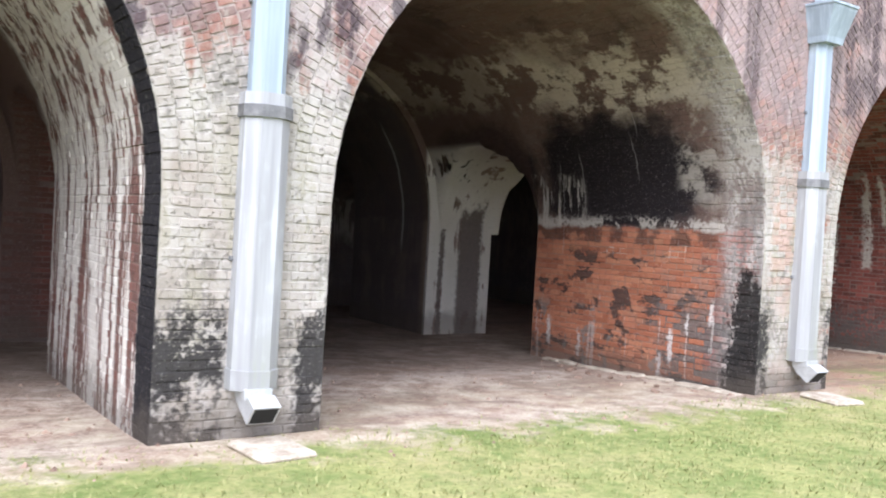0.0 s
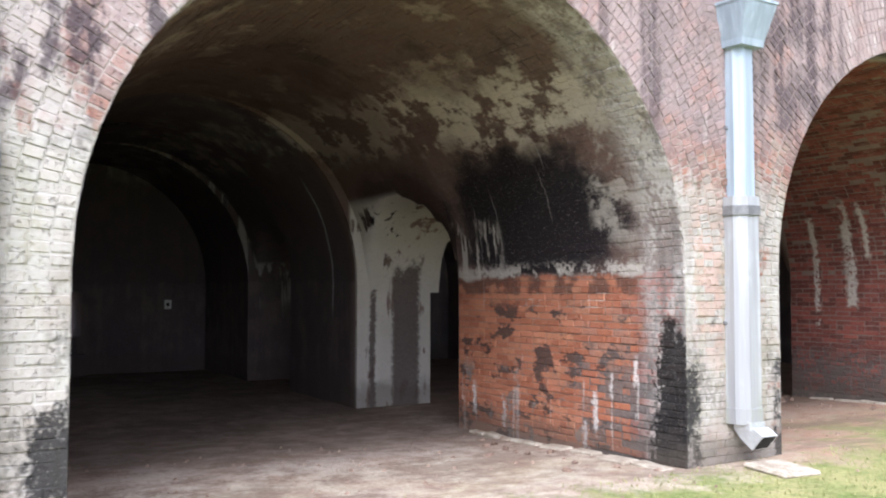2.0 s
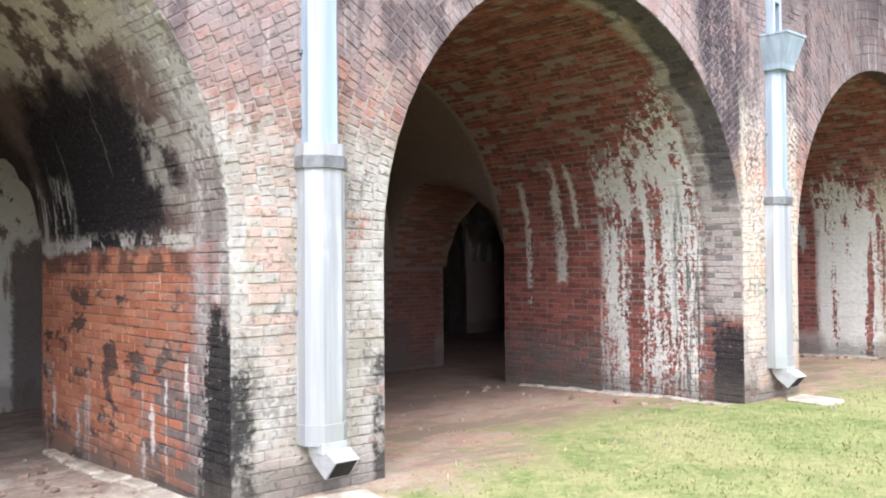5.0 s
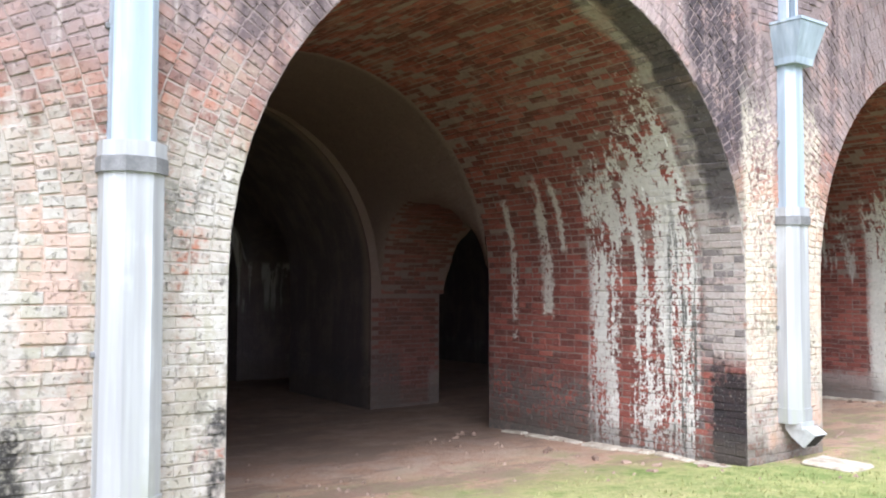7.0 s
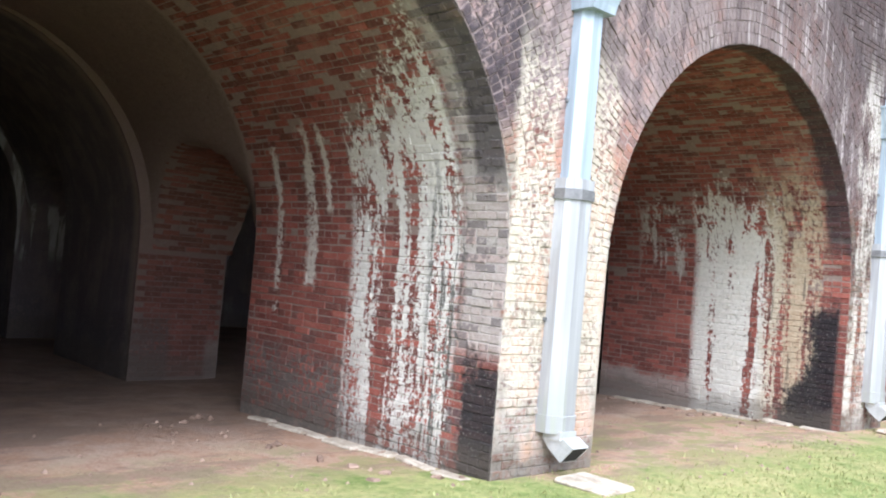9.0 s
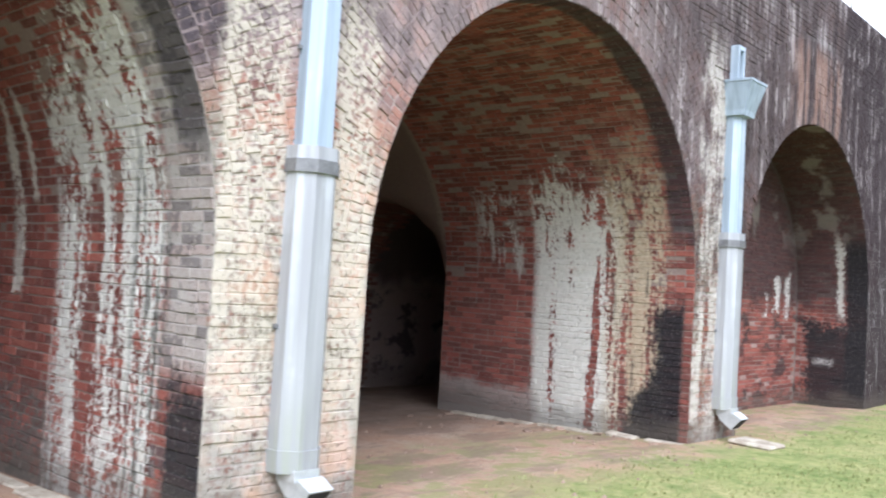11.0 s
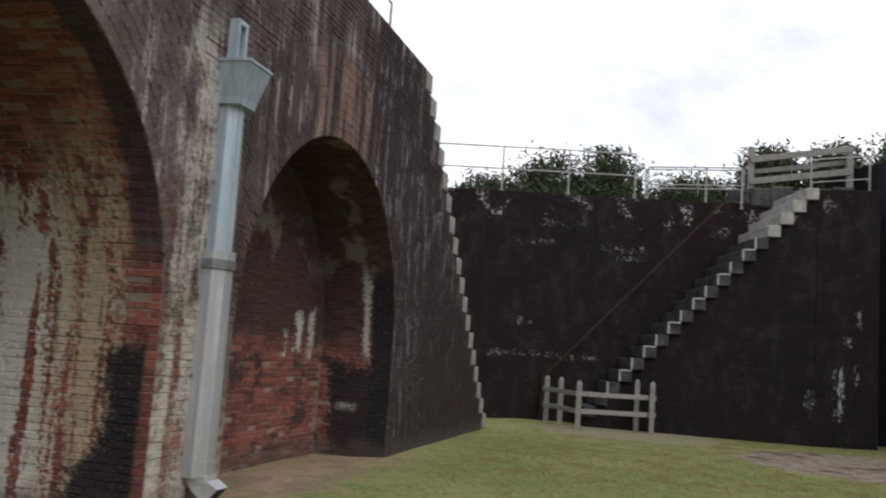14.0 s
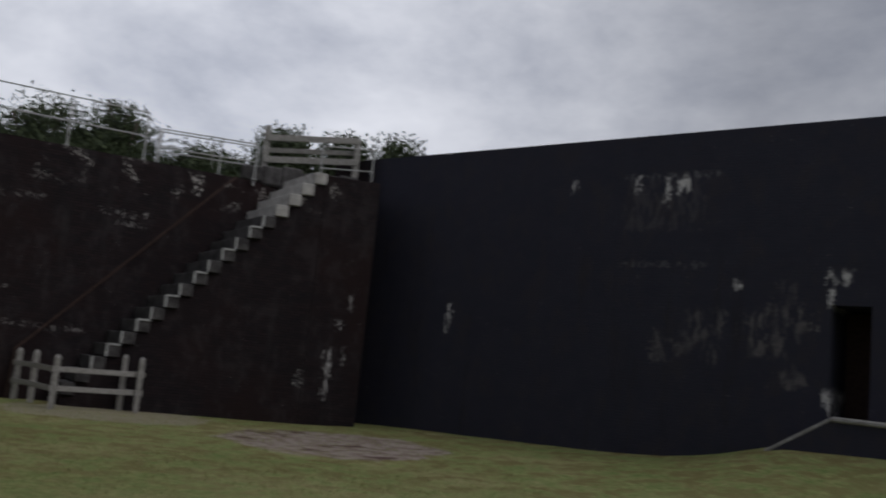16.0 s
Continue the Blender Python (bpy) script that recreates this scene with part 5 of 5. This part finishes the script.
class Courses:
    """Collects bricks: most in one mesh, the nearest as objects of their own."""

    def __init__(self, owner, stuff_label, zone):
        self.zone, self.owner, self.label, self.v, self.f, self.parts, self.shared = zone, owner, stuff_label, [], [], 0, {}
        self.rng = random.Random(len(stuff_label))

    def brick(self, at, u, v, n, length, height, single=False):
        g = self.rng.gauss
        proud = max(0.0005, 0.006 + g(0, 0.0032))
        length, height = length - 0.009 + g(0, 0.003), height - 0.0085 + g(0, 0.002)
        at = at + u * g(0, 0.003) + v * g(0, 0.0022)
        v = (v + u * g(0, 0.012)).normalized()
        if single and self.parts < 300:
            key = (round(length, 1), round(height, 2))
            if key not in self.shared:
                self.shared[key] = mesh_of("brick", *self.solid(Vector((0, 0, 0)), Vector((1, 0, 0)), Vector((0, 0, 1)), Vector((0, -1, 0)), length, height, 0.006), BRICKS[self.zone])
            ob = new("brick", self.shared[key])
            m = Matrix((u, -n, v)).transposed().to_4x4()
            ob.matrix_world = Matrix.Translation(at + n * (proud - 0.006)) @ m
            ob.parent = self.owner
            self.parts += 1
            return
        vs, fs = self.solid(at, u, v, n, length, height, proud)
        k = len(self.v)
        self.v += vs
        self.f += [tuple(i + k for i in q) for q in fs]

    @staticmethod
    def solid(at, u, v, n, length, height, proud):
        a, b, e = u * (length / 2), v * (height / 2), 0.004
        c, d = u * (length / 2 - e), v * (height / 2 - e)
        root, front, rim = at - n * 0.03, at + n * proud, at + n * (proud - e)
        vs = [rim - a - b, rim + a - b, rim + a + b, rim - a + b, front - c - d, front + c - d, front + c + d, front - c + d,
              root - a - b, root + a - b, root + a + b, root - a + b]
        fs = [(4, 5, 6, 7)]
        for i in range(4):
            j = (i + 1) % 4
            fs += [(i, j, j + 4, i + 4), (i + 8, j + 8, j, i)]
        return vs, fs

    def close(self):
        ob = new("brickwork", mesh_of("brickwork", self.v, self.f, BRICKS[self.zone]))
        ob.parent = self.owner
        tagged(ob, self.label, kind="stuff")


X, Y, Z = Vector((1, 0, 0)), Vector((0, 1, 0)), Vector((0, 0, 1))
RING = HALF + 1.12


def front_courses():
    work = Courses(ARCADE, "weathered bricks of the arcade front", "front")
    rows = int(TOP / COURSE)
    for j in range(rows):
        z = (j + 0.5) * COURSE
        header = j % 6 == 5
        step = LONG / 2 if header else LONG
        x = -9.2 + (j % 2) * LONG / 2
        while x < END - 0.15:
            c = nearest_centre(x)
            d = abs(x - c)
            r = math.hypot(d, max(0.0, z - SPRING))
            free = d > HALF + step * 0.5 - 0.01 if z < SPRING else r > RING + 0.06
            if free:
                work.brick(Vector((x, 0, z)), X, Z, -Y, step, COURSE, -0.6 < x < 0.5 and z < 1.6 or 5.4 < x < 6.5 and z < 3.0)
            elif z < SPRING and d > HALF + 0.03:
                w = (d - HALF + step * 0.5) * 0.98
                if 0.05 < w < step:
                    side = 1 if x > c else -1
                    work.brick(Vector((c + side * (HALF + w / 2 + 0.003), 0, z)), X, Z, -Y, w, COURSE)
            x += step
    for c in CENTRES[1:] + [NICHE]:
        for ring in range(10):
            r = HALF + 0.056 + ring * 0.112
            n = int(math.pi * r / COURSE)
            for k in range(n):
                a = math.pi * (k + 0.5) / n
                x, z = c + r * math.cos(a), SPRING + r * math.sin(a)
                if not -9.2 < x < END - 0.1 or z > TOP - 0.05 or abs(x - nearest_centre(x)) < abs(x - c) - 1e-6:
                    continue
                if abs(abs(x - c) - 3.0) < 0.05:
                    continue
                out = Vector((math.cos(a), 0, math.sin(a)))
                work.brick(Vector((x, 0, z)), out, Vector((-out.z, 0, out.x)), -Y, 0.112, math.pi * r / n)
    work.close()


def vault_courses(centre, y1, work, singles, most=2.5):
    """The right jamb and the underside of a vault, courses running inwards."""
    total = SPRING + HALF * most
    for j in range(int(total / COURSE)):
        s = (j + 0.5) * COURSE
        if s < SPRING:
            at, v, n = Vector((centre + HALF, 0, s)), Z, -X
        else:
            a = (s - SPRING) / HALF
            at = Vector((centre + HALF * math.cos(a), 0, SPRING + HALF * math.sin(a)))
            v, n = Vector((-math.sin(a), 0, math.cos(a))), Vector((-math.cos(a), 0, -math.sin(a)))
        header = j % 6 == 2
        step = LONG / 2 if header else LONG
        y = 0.004
        first = step * (0.5 if j % 2 and not header else 1.0)
        while y < y1 - 0.05:
            w = min(first, y1 - 0.004 - y)
            first = step
            work.brick(at + Y * (y + w / 2), Y, v, n, w, COURSE, singles and s < 1.5 and y < 2.9)
            y += w


def flat_courses(x0, x1, y, top, work, singles, inside=None):
    for j in range(int(top / COURSE)):
        z = (j + 0.5) * COURSE - 0.12
        x = x0 + (j % 2) * LONG / 2
        while x < x1 - 0.1:
            w = min(LONG, x1 - x)
            if inside is None or inside(x, z) and inside(x + w, z):
                work.brick(Vector((x + w / 2, y, z)), X, Z, -Y, w, COURSE, singles and z < 1.6)
            x += w


def passage_courses(centre, work):
    """Bricks on the far haunch of the cross vault over a passage."""
    mid, r = (GATE[0] + GATE[1]) / 2, (GATE[1] - GATE[0]) / 2
    for j in range(int(r * 1.5 / COURSE)):
        a = (j + 0.5) * COURSE / r
        y, z = mid + r * math.cos(a), 2.68 - r + r * math.sin(a)
        d = math.sqrt(max(0.0, HALF * HALF - max(0.0, z - SPRING) ** 2)) if z < SPRING + HALF else 0
        x = centre + d + 0.02 + (j % 2) * LONG / 2
        while x < centre + HALF + 1.0:
            work.brick(Vector((x + LONG / 2, y, z)), X, Vector((0, -math.sin(a), math.cos(a))), Vector((0, -math.cos(a), -math.sin(a))), LONG, COURSE)
            x += LONG


for bays, zone, label in (((CENTRES[3], CENTRES[4]), "middle", "maroon and limewashed bricks of the vaults"), ((CENTRES[2], CENTRES[1]), "west", "sooty and limewashed bricks of the vaults")):
    vaults = Courses(VAULTS, label, zone)
    for c in bays:
        vault_courses(c, GATE[0], vaults, c == CENTRES[3], 1.6 if c == CENTRES[1] else 2.5)
        if c != CENTRES[2]:
            flat_courses(c + HALF - 0.13, c + HALF + 1.04, GATE[1], 1.56, vaults, False)
            passage_courses(c, vaults)
    vaults.close()
NB = bpy.data.objects["wall_niche_back"]
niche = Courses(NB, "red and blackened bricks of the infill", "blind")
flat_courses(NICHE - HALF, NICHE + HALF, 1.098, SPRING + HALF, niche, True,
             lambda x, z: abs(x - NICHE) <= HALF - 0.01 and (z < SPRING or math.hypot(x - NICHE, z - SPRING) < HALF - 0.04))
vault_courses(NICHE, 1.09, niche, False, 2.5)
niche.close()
front_courses()
flank = Courses(bpy.data.objects["wall_stair_flank"], "blackened bricks below the stair", "front")
flat_courses(END + 0.02, 24.0, 0.0, TOP, flank, False, lambda x, z: z + 0.08 < TOP - RISE * (int((x - END) / GOING) + 1))
flank.close()
